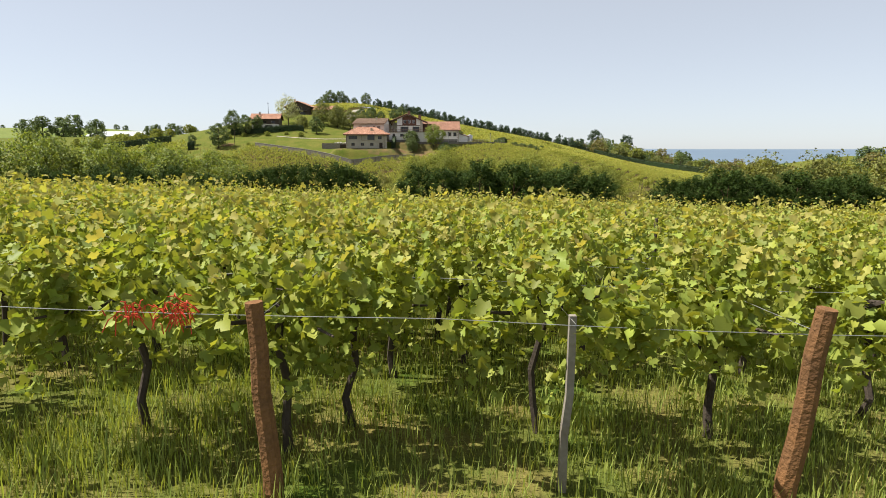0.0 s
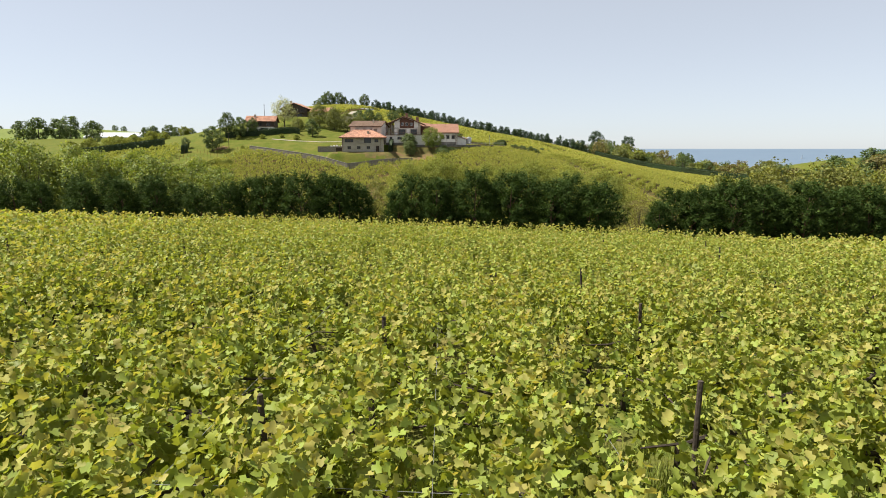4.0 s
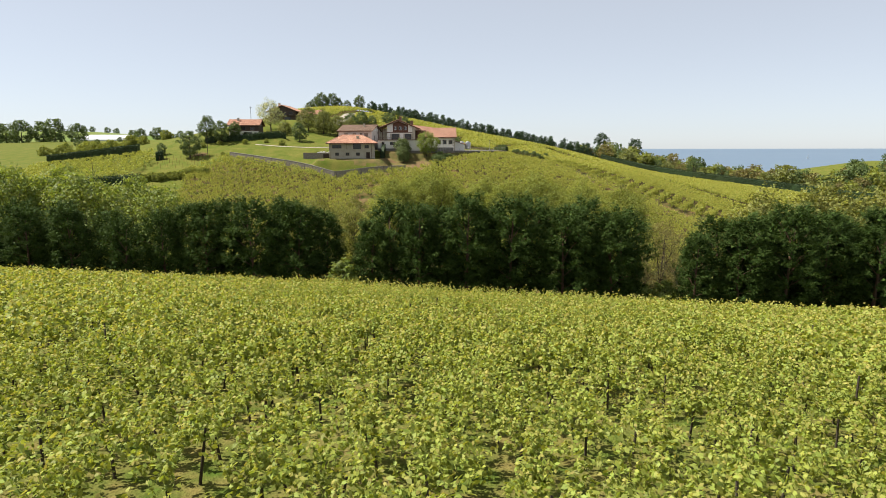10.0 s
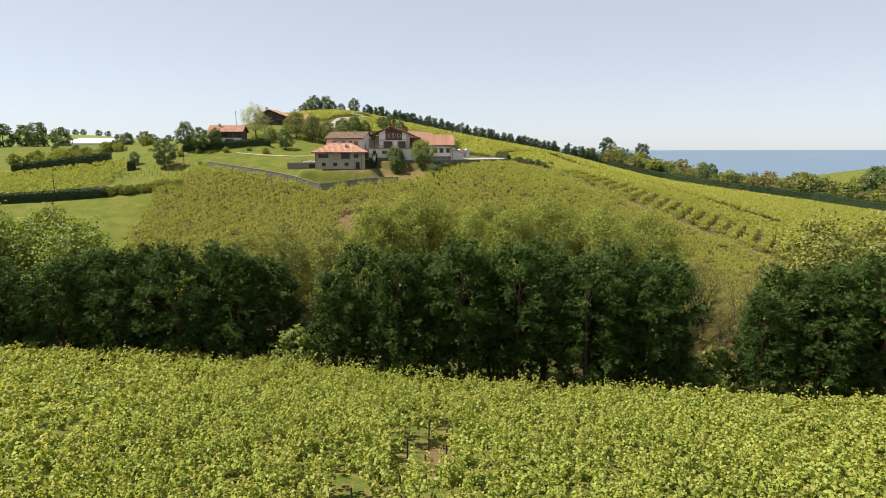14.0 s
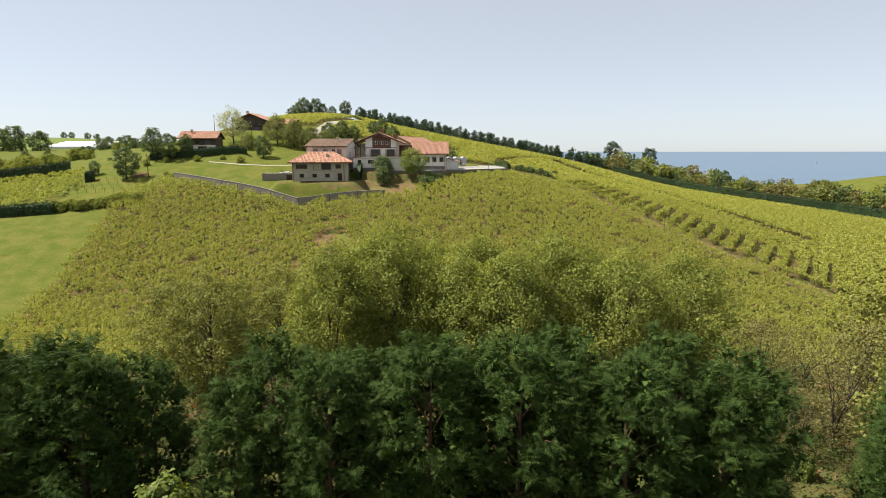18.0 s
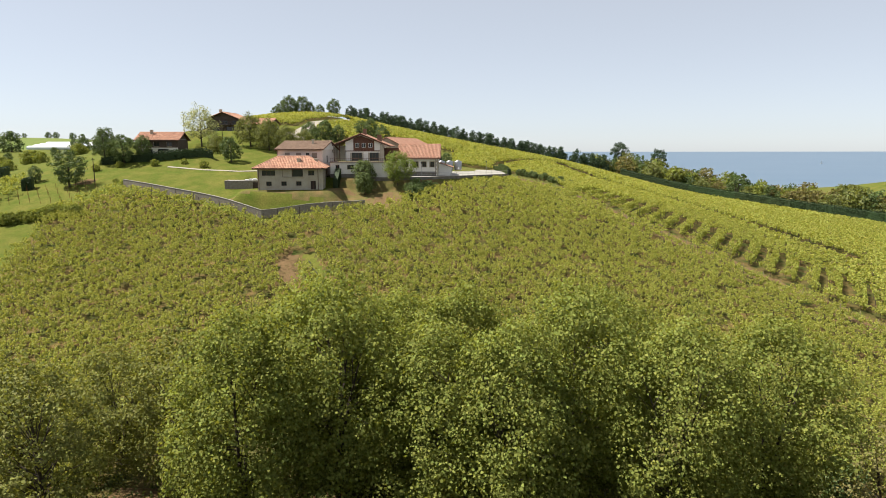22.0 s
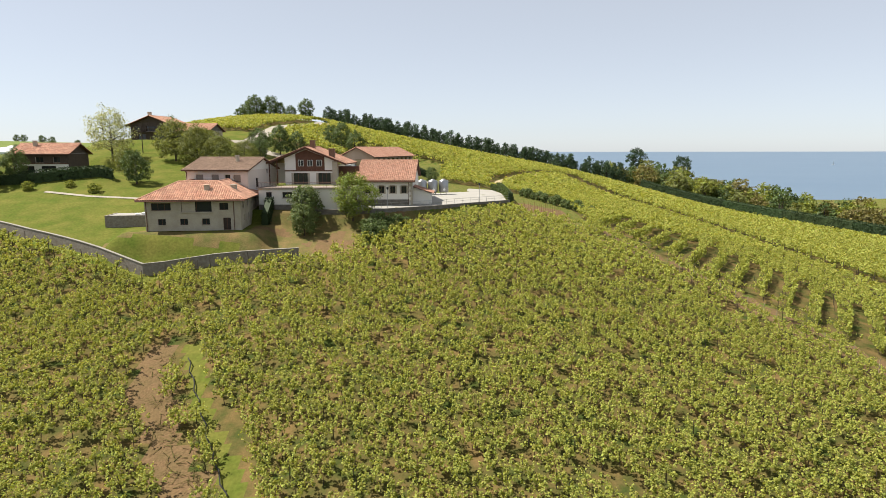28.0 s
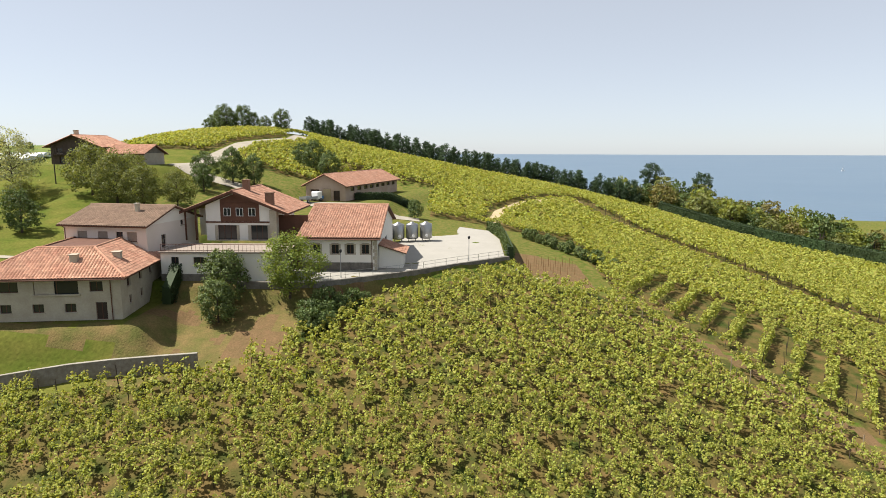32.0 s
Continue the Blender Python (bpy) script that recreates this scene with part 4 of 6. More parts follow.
for (bx, by), (ex, ey), wide in [(*g, 1.25 + 0.014 * (g[0][1] - 210)) for g in GAPS]:  # low leaves added on one flank of those rows, to shade the gaps
    for side in (1,):
        f = rv.uniform(0, 0.85 if wide < 2 else 1.0, 420)
        q = side * (wide - (0.45 * f if wide < 2 else 0) + rv.normal(0, 0.14, 420)) / math.hypot(ex - bx, ey - by)
        px, py = bx + (ex - bx) * f - (ey - by) * q, by + (ey - by) * f + (ex - bx) * q
        PA = np.concatenate([PA, np.stack([px, py, ground(px, py) + rv.uniform(0.25, 1.9, 420)], -1)])
        SA, NA, TA = np.r_[SA, rv.uniform(0.25, 0.5, 420)], np.concatenate([NA, rv.normal(0, 1, (420, 3))]), np.r_[TA, np.zeros(420, bool)]
SX, SY = vine_grid(-150, -90, 200, 246, 2.2, 1.8, 0.95, 0.3)
k = inside(SX, SY, [(-138, 207), (-96, 213), (-95, 231), (-101, 240), (-142, 241)]) > 0
PC, SC, NC = canopy(SX[k], SY[k], 60, 1.0, 0.7, 0.33)
tagged(new("hill_vines", leaves("hill_vines", PA, SA, (VINE_FAR, VINE_TIP), 0.35, normals=NA, tips=TA)), "hillside covered in rows of green grape vines", "vineyard", kind="stuff")
tagged(new("far_vines", leaves("far_vines", PC, SC, (VINE_FAR,), 0.35, normals=NC)), "small square of vines among hedges", "vineyard", kind="stuff")
# stems and stakes under the hill's leaves
k = (Y < 240) & (rv.uniform(size=len(X)) < 0.8)
for gap in GAPS:
    k &= near_line(X, Y, gap) > 0.7
bm_v, bm_f = [], []
TX, TY = np.r_[X[k], XN[YN < 60]], np.r_[Y[k], YN[YN < 60]]
for x, y, z in zip(TX, TY, ground(TX, TY)):
    b = len(bm_v)
    lx, ly = rv.normal(0, 0.12, 2)
    for zz, ww, ox, oy in ((-0.1, 0.05, 0, 0), ((1.75 if y > 100 else 1.3) + rv.uniform(-0.2, 0.35) + 0.6 * (rv.uniform() < 0.04), 0.035, lx, ly)):
        bm_v += [(x + ox + ww * c, y + oy + ww * s_, z + zz) for c, s_ in ((1, 0), (-0.5, 0.87), (-0.5, -0.87))]
    bm_f += [(b, b + 1, b + 4, b + 3), (b + 1, b + 2, b + 5, b + 4), (b + 2, b, b + 3, b + 5)]
tagged(new("vine_stems", mesh_of("vine_stems", bm_v, bm_f, (BARK,))), "dark stems and stakes of the hillside vines", "vine stems", kind="stuff")
# grass under the near vines
n = 230000
gc = rv.integers(0, 3000, n)
clump = np.stack([rv.uniform(-11, 12, 3000), 2.4 + 11 * rv.uniform(0, 1, 3000) ** 1.4, rv.uniform(0.5, 1.7, 3000)], -1)
gx_, gy_ = clump[gc, 0] + rv.normal(0, 0.24, n), clump[gc, 1] + rv.normal(0, 0.24, n)
k = rv.uniform(size=n) < np.clip(0.6 + np.array([noise.noise(Vector((a * 0.7, b * 0.7, 3))) for a, b in clump[:, :2]]), 0.3, 1)[gc]
gx_, gy_ = gx_[k], gy_[k]
hs = rv.uniform(0.06, 0.26, len(gx_)) * clump[gc[k], 2]
az, ln = rv.uniform(0, 6.28, len(gx_)), rv.uniform(0.05, 0.45, len(gx_))
gz_ = ground(gx_, gy_) - 0.03
wd = np.stack([np.cos(az + 1.57), np.sin(az + 1.57), 0 * az], -1) * 0.006
b0 = np.stack([gx_, gy_, gz_], -1)
mid = b0 + np.stack([np.cos(az) * ln * hs * 0.3, np.sin(az) * ln * hs * 0.3, hs * 0.6], -1)
tip = b0 + np.stack([np.cos(az) * ln * hs, np.sin(az) * ln * hs, hs], -1)
gv = np.stack([b0 - wd, mid + wd, tip, mid - wd], 1).reshape(-1, 3)
gfc = np.arange(len(gx_))[:, None] * 4 + np.arange(4)[None]
tagged(new("grass", mesh_of("grass", gv, gfc, (GRASSBLADE,))), "tall grass growing under the vines", "grass", kind="stuff")


# ---- buildings ----
def wall(bm, length, height, t, openings, at):
    """A wall with holes: at maps (along, depth, up) to the house's own axes."""
    xs = sorted({0, length, *[v for o in openings for v in o[:2]]})
    zs = sorted({0, height, *[v for o in openings for v in o[2:4]]})
    for x0, x1 in zip(xs, xs[1:]):
        for z0, z1 in zip(zs, zs[1:]):
            mx, mz = (x0 + x1) / 2, (z0 + z1) / 2
            if any(o[0] < mx < o[1] and o[2] < mz < o[3] for o in openings):
                continue
            vs = [bm.verts.new(at(x, d, z)) for z in (z0, z1) for d in (0, t) for x in (x0, x1)]
            for q in ((0, 2, 3, 1), (4, 5, 7, 6), (0, 1, 5, 4), (2, 6, 7, 3), (0, 4, 6, 2), (1, 3, 7, 5)):
                bm.faces.new([vs[i] for i in q])


def slab(bm, pts, up):
    """A thick sheet: the polygon pts and its copy moved by up."""
    a = [bm.verts.new(Vector(p)) for p in pts]
    b = [bm.verts.new(Vector(p) + Vector(up)) for p in pts]
    bm.faces.new(a[::-1])
    bm.faces.new(b)
    for i in range(len(a)):
        bm.faces.new((a[i], a[(i + 1) % len(a)], b[(i + 1) % len(a)], b[i]))


def tiles(name, o, along, up, length, clip_l, clip_r, material, parent, pitch=0.36):
    """A slope of barrel tiles in courses, from the eave at o up to the ridge, cut at its hips."""
    o, along, up = np.array(o, float), np.array(along, float), np.array(up, float)
    nrm = np.cross(along, up)
    nrm /= np.linalg.norm(nrm)
    run = np.linalg.norm(up)
    cols, courses = max(2, round(length / pitch)), max(2, round(run / 0.42))
    V, F = [], []
    for c in range(cols):
        s0, s1 = c * length / cols, (c + 1) * length / cols
        sm = (s0 + s1) / 2
        lim = min(1.0, sm / clip_l if clip_l else 1.0, (length - sm) / clip_r if clip_r else 1.0)
        steps = max(1, math.ceil(courses * lim))
        for q in range(steps):
            t0, t1 = q / courses, min((q + 1.12) / courses, lim)
            if t1 <= t0:
                continue
            b = len(V)
            for t, lift in ((t0, 0.035), (t1, 0.0)):
                for f, h in ((0.0, 0.0), (0.25, 0.085), (0.5, 0.115), (0.75, 0.085), (1.0, 0.0)):
                    V.append(o + along * (s0 + (s1 - s0) * f) + up * t + nrm * (h + lift))
            F += [(b + i, b + i + 1, b + i + 6, b + i + 5) for i in range(4)]
    ob = child(name, mesh_of(name, V, F, (material,)), parent)
    return ob


def opening(house, kind, at, x0, x1, z0, z1, frame_m, pane_m, bars=1, depth=0.18, sill=None):
    """A window or a door set back in its hole, with frame and pane."""
    def blk(bm, a0, a1, c0, c1, d0, d1):
        vs = [bm.verts.new(at(x, d, z)) for z in (c0, c1) for d in (d0, d1) for x in (a0, a1)]
        for q in ((0, 2, 3, 1), (4, 5, 7, 6), (0, 1, 5, 4), (2, 6, 7, 3), (0, 4, 6, 2), (1, 3, 7, 5)):
            bm.faces.new([vs[i] for i in q])
    bm = bmesh.new()
    f = 0.05
    blk(bm, x0, x0 + f, z0, z1, depth, depth + 0.07)
    blk(bm, x1 - f, x1, z0, z1, depth, depth + 0.07)
    blk(bm, x0 + f, x1 - f, z1 - f, z1, depth, depth + 0.07)
    blk(bm, x0 + f, x1 - f, z0, z0 + f, depth, depth + 0.07)
    for i in range(bars):
        c = x0 + (x1 - x0) * (i + 1) / (bars + 1)
        blk(bm, c - 0.03, c + 0.03, z0 + f, z1 - f, depth, depth + 0.06)
    ob = part(kind, bm, frame_m, house)
    bm = bmesh.new()
    blk(bm, x0 + f, x1 - f, z0 + f, z1 - f, depth + 0.03, depth + 0.045)
    part("pane" if kind == "window" else "door_leaf", bm, pane_m, ob)
    if sill:
        bm = bmesh.new()
        blk(bm, x0 - 0.1, x1 + 0.1, z0 - 0.12, z0 - 0.002, -0.06, 0.16)
        part("sill", bm, sill, ob)


def sides(w, d):
    """Maps for the four walls: front, right, back, left."""
    return {"front": (lambda a, t, z: (a, t, z), w), "right": (lambda a, t, z: (w - t, a, z), d), "back": (lambda a, t, z: (w - a, d - t, z), w), "left": (lambda a, t, z: (t, d - a, z), d)}


def shell(house, w, d, h, material, holes, t=0.35, label=""):
    for side, (at, length) in sides(w, d).items():
        bm = bmesh.new()
        trim = 0 if side in ("front", "back") else t
        ops = holes.get(side, [])
        wall(bm, length - 2 * trim, h, t, [(o[0] - trim, o[1] - trim, o[2], o[3]) for o in ops], lambda a, dd, z, at=at, trim=trim: at(a + trim, dd, z))
        part("wall", bm, material, house, label)
        for o in ops:
            kind = o[4] if len(o) > 4 else "window"
            opening(house, kind, at, o[0], o[1], o[2], o[3], BROWNWOOD, DARK if kind == "window" else DARKWOOD, o[5] if len(o) > 5 else 1, sill=STONE if kind == "window" else None)


def gable_roof(house, w, d, h, rise, over, axis, material, along_over=0.6, tiled=True):
    """Two tiled slopes on boards; the ridge runs along axis."""
    t = 0.16
    if axis == "x":
        half = d / 2
        k = rise / half
        e = h - k * over
        L = w + 2 * along_over
        sets = (((-along_over, -over, e), (1, 0, 0), (0, half + over, rise + k * over)), ((w + along_over, d + over, e), (-1, 0, 0), (0, -half - over, rise + k * over)))
    else:
        half = w / 2
        k = rise / half
        e = h - k * over
        L = d + 2 * along_over
        sets = (((w + over, -along_over, e), (0, 1, 0), (-half - over, 0, rise + k * over)), ((-over, d + along_over, e), (0, -1, 0), (half + over, 0, rise + k * over)))
    for o, al, up in sets:
        o, al, up = Vector(o), Vector(al), Vector(up)
        bm = bmesh.new()
        slab(bm, [o, o + al * L, o + al * L + up, o + up], (0, 0, t))
        part("roof", bm, BROWNWOOD, house)
        tiles("roof_tiles", o + Vector((0, 0, t + 0.01)), al, up, L, 0, 0, material, house)
    bm = bmesh.new()
    z = h + rise + t + 0.06
    if axis == "x":
        tube(bm, [(-along_over, d / 2, z), (w + along_over, d / 2, z)], [0.14, 0.14], 8)
    else:
        tube(bm, [(w / 2, -along_over, z), (w / 2, d + along_over, z)], [0.14, 0.14], 8)
    part("ridge_cap", bm, material, house)


def gable_wall(house, w, h, rise, at, material, t=0.3, label=""):
    bm = bmesh.new()
    a = [bm.verts.new(at(x, 0, z)) for x, z in ((0, h), (w, h), (w / 2, h + rise))]
    b = [bm.verts.new(at(x, t, z)) for x, z in ((0, h), (w, h), (w / 2, h + rise))]
    bm.faces.new(a), bm.faces.new(b[::-1])
    for i in range(3):
        bm.faces.new((a[i], b[i], b[(i + 1) % 3], a[(i + 1) % 3]))
    part("gable", bm, material, house, label)


def chimney(house, x, y, z0, z1, w=0.6, d=0.6, material=None):
    bm = bmesh.new()
    box(bm, x - w / 2, x + w / 2, y - d / 2, y + d / 2, z0, z1, 0.02)
    box(bm, x - w / 2 - 0.08, x + w / 2 + 0.08, y - d / 2 - 0.08, y + d / 2 + 0.08, z1 + 0.01, z1 + 0.12, 0.02)
    part("chimney", bm, material or STONE, house, "brown brick chimney" if material else "stone chimney")


# the stone house on the lawn
g = base("stone_house", -34.7, 222.7, 2.75, 7)
shell(g, 14.8, 13.4, 5.35, STONE, {
    "front": [(1.9, 3.1, 0.95, 1.95), (5.3, 6.5, 0.95, 1.95), (8.7, 9.9, 0.95, 1.95), (12.0, 13.2, 0.05, 2.05, "door"), (1.0, 4.0, 3.3, 4.5, "window", 2), (5.6, 10.3, 2.95, 4.9, "window", 1), (11.5, 12.9, 3.3, 4.45)],
    "right": [(2.2, 2.9, 1.3, 2.3), (5.6, 6.3, 1.3, 2.3), (1.8, 2.8, 3.4, 4.6), (5.4, 6.3, 3.5, 4.6), (8.8, 9.7, 3.5, 4.6)],
})
r, over, rise = 4.2, 1.0, 2.15
k = rise / r
e = 5.35 - k * over
W, D = 14.8, 13.4
bm = bmesh.new()
slab(bm, [(-over, -over, e), (W + over, -over, e), (W - r, r, e + k * (r + over)), (r, r, e + k * (r + over))], (0, 0, 0.14))
slab(bm, [(W + over, -over, e), (W + over, D + over, e), (W - r, D + over, e + k * (r + over)), (W - r, r, e + k * (r + over))], (0, 0, 0.14))
slab(bm, [(-over, D + over, e), (-over, -over, e), (r, r, e + k * (r + over)), (r, D + over, e + k * (r + over))], (0, 0, 0.14))
slab(bm, [(r, r, e + k * (r + over)), (W - r, r, e + k * (r + over)), (W - r, D + over, e + k * (r + over)), (r, D + over, e + k * (r + over))], (0, 0, 0.05))
part("roof", bm, BROWNWOOD, g)
u = k * (r + over)
tiles("roof_tiles", (-over, -over, e + 0.15), (1, 0, 0), (0, r + over, u), W + 2 * over, r + over, r + over, TILE, g)
tiles("roof_tiles", (W + over, -over, e + 0.15), (0, 1, 0), (-r - over, 0, u), D + 2 * over, r + over, 0, TILE, g)
tiles("roof_tiles", (-over, D + over, e + 0.15), (0, -1, 0), (r + over, 0, u), D + 2 * over, 0, r + over, TILE, g)
for p, q in (((-over, -over, e), (r, r, e + u)), ((W + over, -over, e), (W - r, r, e + u)), ((r, r, e + u), (W - r, r, e + u)), ((W - r, r, e + u), (W - r, D + over, e + u))):
    bm = bmesh.new()
    tube(bm, [Vector(p) + Vector((0, 0, 0.22)), Vector(q) + Vector((0, 0, 0.22))], [0.14, 0.14], 8)
    part("ridge_cap", bm, TILE, g)
chimney(g, 9.3, 1.9, 6.2, 7.15, 0.8, 0.7)
chimney(g, 13.0, 4.2, 6.0, 7.05, 0.9, 0.7)
def downpipe(house, x, y, z0, z1, material=BROWNWOOD):
    bm = bmesh.new()
    tube(bm, [(x, y - 0.5, z1 + 0.1), (x, y, z1 - 0.25), (x, y, z0)], [0.055, 0.055, 0.055], 8)
    part("downpipe", bm, material, house, "brown metal downpipe")


downpipe(g, 0.25, -0.08, 0, 5.0)
downpipe(g, 13.75, -0.08, 0, 5.0)
# loggia: stone panel for its lit part, dark window pane for the shaded recess
boxed("loggia_panel", STONE, g, 5.68, 7.75, 0.06, 0.13, 3.0, 4.85)
boxed("parapet", STONE, g, 5.4, 10.5, -0.16, -0.003, 2.86, 3.06, bevel=0.02)
bm = bmesh.new()
tube(bm, [(-1.0, -1.06, 4.85), (15.8, -1.06, 4.85)], [0.075, 0.075], 8)
part("gutter", bm, BROWNWOOD, g)
tagged(g, "two-storey beige stone house with a hipped clay tile roof", "house")

# the white house behind it
w1 = base("white_house", -33.9, 236.9, 5.3, -8.6)
shell(w1, 12.0, 11.8, 6.75, PINKISH, {"front": [(2.0, 3.4, 4.6, 5.9), (5.0, 6.4, 4.2, 5.9), (7.6, 8.6, 4.6, 5.9), (9.2, 10.6, 4.6, 5.9)], "right": [(3.0, 4.0, 3.5, 5.2), (7.5, 8.3, 6.0, 6.7)]})
gable_roof(w1, 12.0, 11.8, 6.75, 1.9, 0.7, "x", TILEBROWN, 0.5)
at = sides(12.0, 11.8)["right"][0]
gable_wall(w1, 11.8, 6.75, 1.9, at, STUCCO)
gable_wall(w1, 11.8, 6.75, 1.9, sides(12.0, 11.8)["left"][0], STUCCO)
chimney(w1, 8.2, 3.8, 7.4, 9.2, 0.5, 0.5)
for a in (2.0, 5.0, 7.6, 9.2):
    boxed("shutter_box", PINKISH, w1, a - 0.05, a + 1.5, -0.05, -0.003, 5.92, 6.1)
for a, z in ((2.0, 4.75), (5.0, 5.0), (9.2, 4.7)):
    boxed("roller_blind", TERRAFLOOR, w1, a + 0.05, a + 1.35, 0.1, 0.15, z, 5.88)
downpipe(w1, 0.2, -0.08, 0, 6.5)
tagged(w1, "white rendered house with a weathered brown tile roof", "house")

# the main house with its timbered gable
mh = base("timbered_house", -17.6, 243.3, 9.0, 0)
shell(mh, 9.4, 12.0, 3.6, STUCCO, {"front": [(1.6, 4.3, 0.1, 2.2, "window", 2), (6.3, 8.7, 0.1, 2.2, "window", 2)], "right": [(3.0, 4.0, 1.0, 2.2)]})
bm = bmesh.new()
slab(bm, [(x, 0, z) for x, z in ((0, 3.6), (9.4, 3.6), (9.4, 4.55), (4.1, 6.75), (0, 5.0))], (0, 0.3, 0))
part("gable", bm, STUCCO, mh)
bm = bmesh.new()
slab(bm, [(x, -0.06, z) for x, z in ((2.1, 2.75), (7.6, 2.75), (7.6, 5.25), (4.1, 6.6), (2.1, 5.8))], (0, 0.055, 0))
part("timber_panel", bm, BROWNWOOD, mh, "dark reddish timber cladding")
front = lambda a, t, z: (a, t, z)
for x in (2.6, 4.35, 6.1):
    opening(mh, "window", lambda a, t, z: (a, t - 0.34, z), x, x + 1.0, 3.5, 4.65, WHITEPAINT, DARK, 1)
for z0, z1, x0, x1 in ((2.52, 2.74, -0.05, 9.45), (5.27, 5.4, 2.1, 7.6)):
    boxed("beam", BROWNWOOD, mh, x0, x1, -0.1, 0, z0, z1, bevel=0.02)
for x0, x1 in ((1.2, 1.6), (4.3, 4.7), (5.9, 6.3), (8.7, 9.1)):
    boxed("stone_jamb", STONE, mh, x0, x1, -0.05, 0, 0.05, 2.2, bevel=0.02)
boxed("stone_pier", STONE, mh, 9.1, 10.1, -0.35, 0.8, -3.5, 4.4, bevel=0.03)
for x in (-3.2, -1.7):
    boxed("porch_post", BROWNWOOD, mh, x, x + 0.22, 0.2, 0.42, -0.04, 4.2 + (x + 3.2) * 0.4, bevel=0.02)
boxed("porch_back_wall", STUCCO, mh, -3.4, 0, 6.0, 6.3, -0.04, 4.0)
for s, xe, ze in (("l", -3.9, 3.75), ("r", 11.9, 3.75)):
    o, pk, L = Vector((xe, -0.9, ze)), Vector((4.1, -0.9, 6.9)), 13.6
    bm = bmesh.new()
    slab(bm, [o, o + Vector((0, L, 0)), pk + Vector((0, L, 0)), pk], (0, 0, 0.16))
    part("roof", bm, BROWNWOOD, mh)
    if s == "r":
        tiles("roof_tiles", o + Vector((0, 0, 0.17)), (0, 1, 0), pk - o, L, 0, 0, TILEOLD, mh)
    else:
        tiles("roof_tiles", o + Vector((0, L, 0.17)), (0, -1, 0), pk - o, L, 0, 0, TILEOLD, mh)
    bm = bmesh.new()
    slab(bm, [o + Vector((0, -0.05, -0.12)), o + Vector((0, -0.05, 0.26)), pk + Vector((0, -0.05, 0.26)), pk + Vector((0, -0.05, -0.12))], (0, 0.045, 0))
    part("barge_board", bm, BROWNWOOD, mh)
bm = bmesh.new()
tube(bm, [(4.1, -0.9, 7.15), (4.1, 12.7, 7.15)], [0.15, 0.15], 8)
part("ridge_cap", bm, TILEOLD, mh)
chimney(mh, 4.6, 4.0, 6.6, 8.3, 0.9, 0.9, BRICK)
chimney(mh, 8.9, 0.9, 4.0, 6.7, 1.1, 0.9, BRICK)
# dark wall added in place of the shadowed recess between house and cellar
boxed("recess_shade_wall", BROWNWOOD, mh, 9.402, 13.85, 2.4, 2.7, -3.8, 3.4)
tagged(mh, "white farmhouse with brown timbered gable and tile roof", "house")

# the terrace in front of it
te = base("terrace", -20.0, 234.2, 5.0, 0)
for x0, x1, ops in ((0, 3.2, [(1.3, 2.3, 2.3, 3.2)]), (3.2, 6.8, [(1.0, 2.7, 2.2, 3.2)]), (6.8, 13.0, [(0.8, 3.4, 0.1, 2.4)]), (13.0, 16.3, [])):
    bm = bmesh.new()
    wall(bm, x1 - x0, 3.75, 0.4, ops, lambda a, t, z, x0=x0: (a + x0, t, z))
    part("terrace_wall", bm, STUCCO, te)
opening(te, "window", front, 1.3, 2.3, 2.3, 3.2, BROWNWOOD, DARK, 1, sill=STONE)
opening(te, "window", front, 4.2, 5.9, 2.2, 3.2, BROWNWOOD, DARK, 1, sill=STONE)
opening(te, "cellar_door", front, 7.6, 10.2, 0.1, 2.4, BROWNWOOD, TANWOOD, 1)
boxed("side_wall", STUCCO, te, 0, 0.4, 0.4, 9.0, -0.5, 3.75)
boxed("plinth", DARKSTONE, te, -0.05, 7.5, -0.07, 0, -0.3, 1.0)
boxed("terrace_floor", TERRAFLOOR, te, -0.2, 16.25, -0.2, 7.0, 3.76, 3.92)
for i in range(33):
    bm = bmesh.new()
    tube(bm, [(0.05 + 0.5 * i, 0.05, 3.925), (0.05 + 0.5 * i, 0.05, 4.85)], [0.03, 0.03] if i % 4 == 0 else [0.014, 0.014], 6)
    part("baluster", bm, BROWNWOOD, te)
for h in (4.05, 4.85):
    bm = bmesh.new()
    tube(bm, [(0.0, 0.05, h), (16.1, 0.05, h)], [0.04, 0.04], 6)
    part("terrace_rail", bm, BROWNWOOD, te)
boxed("terrace_edge", TERRAFLOOR, te, -0.25, 16.27, -0.26, -0.2, 3.74, 3.93)
tagged(te, "raised white terrace with tiled floor and rail", "terrace")

# the cellar
ce = base("wine_cellar", -3.7, 241.3, 5.2, 0)
WIN = [(1.6, 2.6), (4.2, 5.2), (6.3, 7.3), (8.4, 9.4)]
shell(ce, 10.5, 22.4, 4.7, STUCCO, {"front": [(a, b, 2.3, 3.6) for a, b in WIN], "right": [(10.0, 13.0, 0.05, 3.2, "door")]})
for a, b in WIN:
    for x0, x1, z0, z1 in ((a - 0.28, a, 2.18, 3.72), (b, b + 0.28, 2.18, 3.72), (a, b, 3.6, 3.82)):
        boxed("stone_surround", STONE, ce, x0, x1, -0.04, 0.1, z0, z1, bevel=0.02)
for i in range(9):
    boxed("quoin", STONE, ce, 10.5 - (0.55 if i % 2 else 0.35), 10.54, -0.04, 0.3, 0.0 + 0.5 * i, 0.48 + 0.5 * i, bevel=0.02)
gable_roof(ce, 10.5, 22.4, 4.7, 3.3, 0.8, "x", TILEOLD, 0.6)
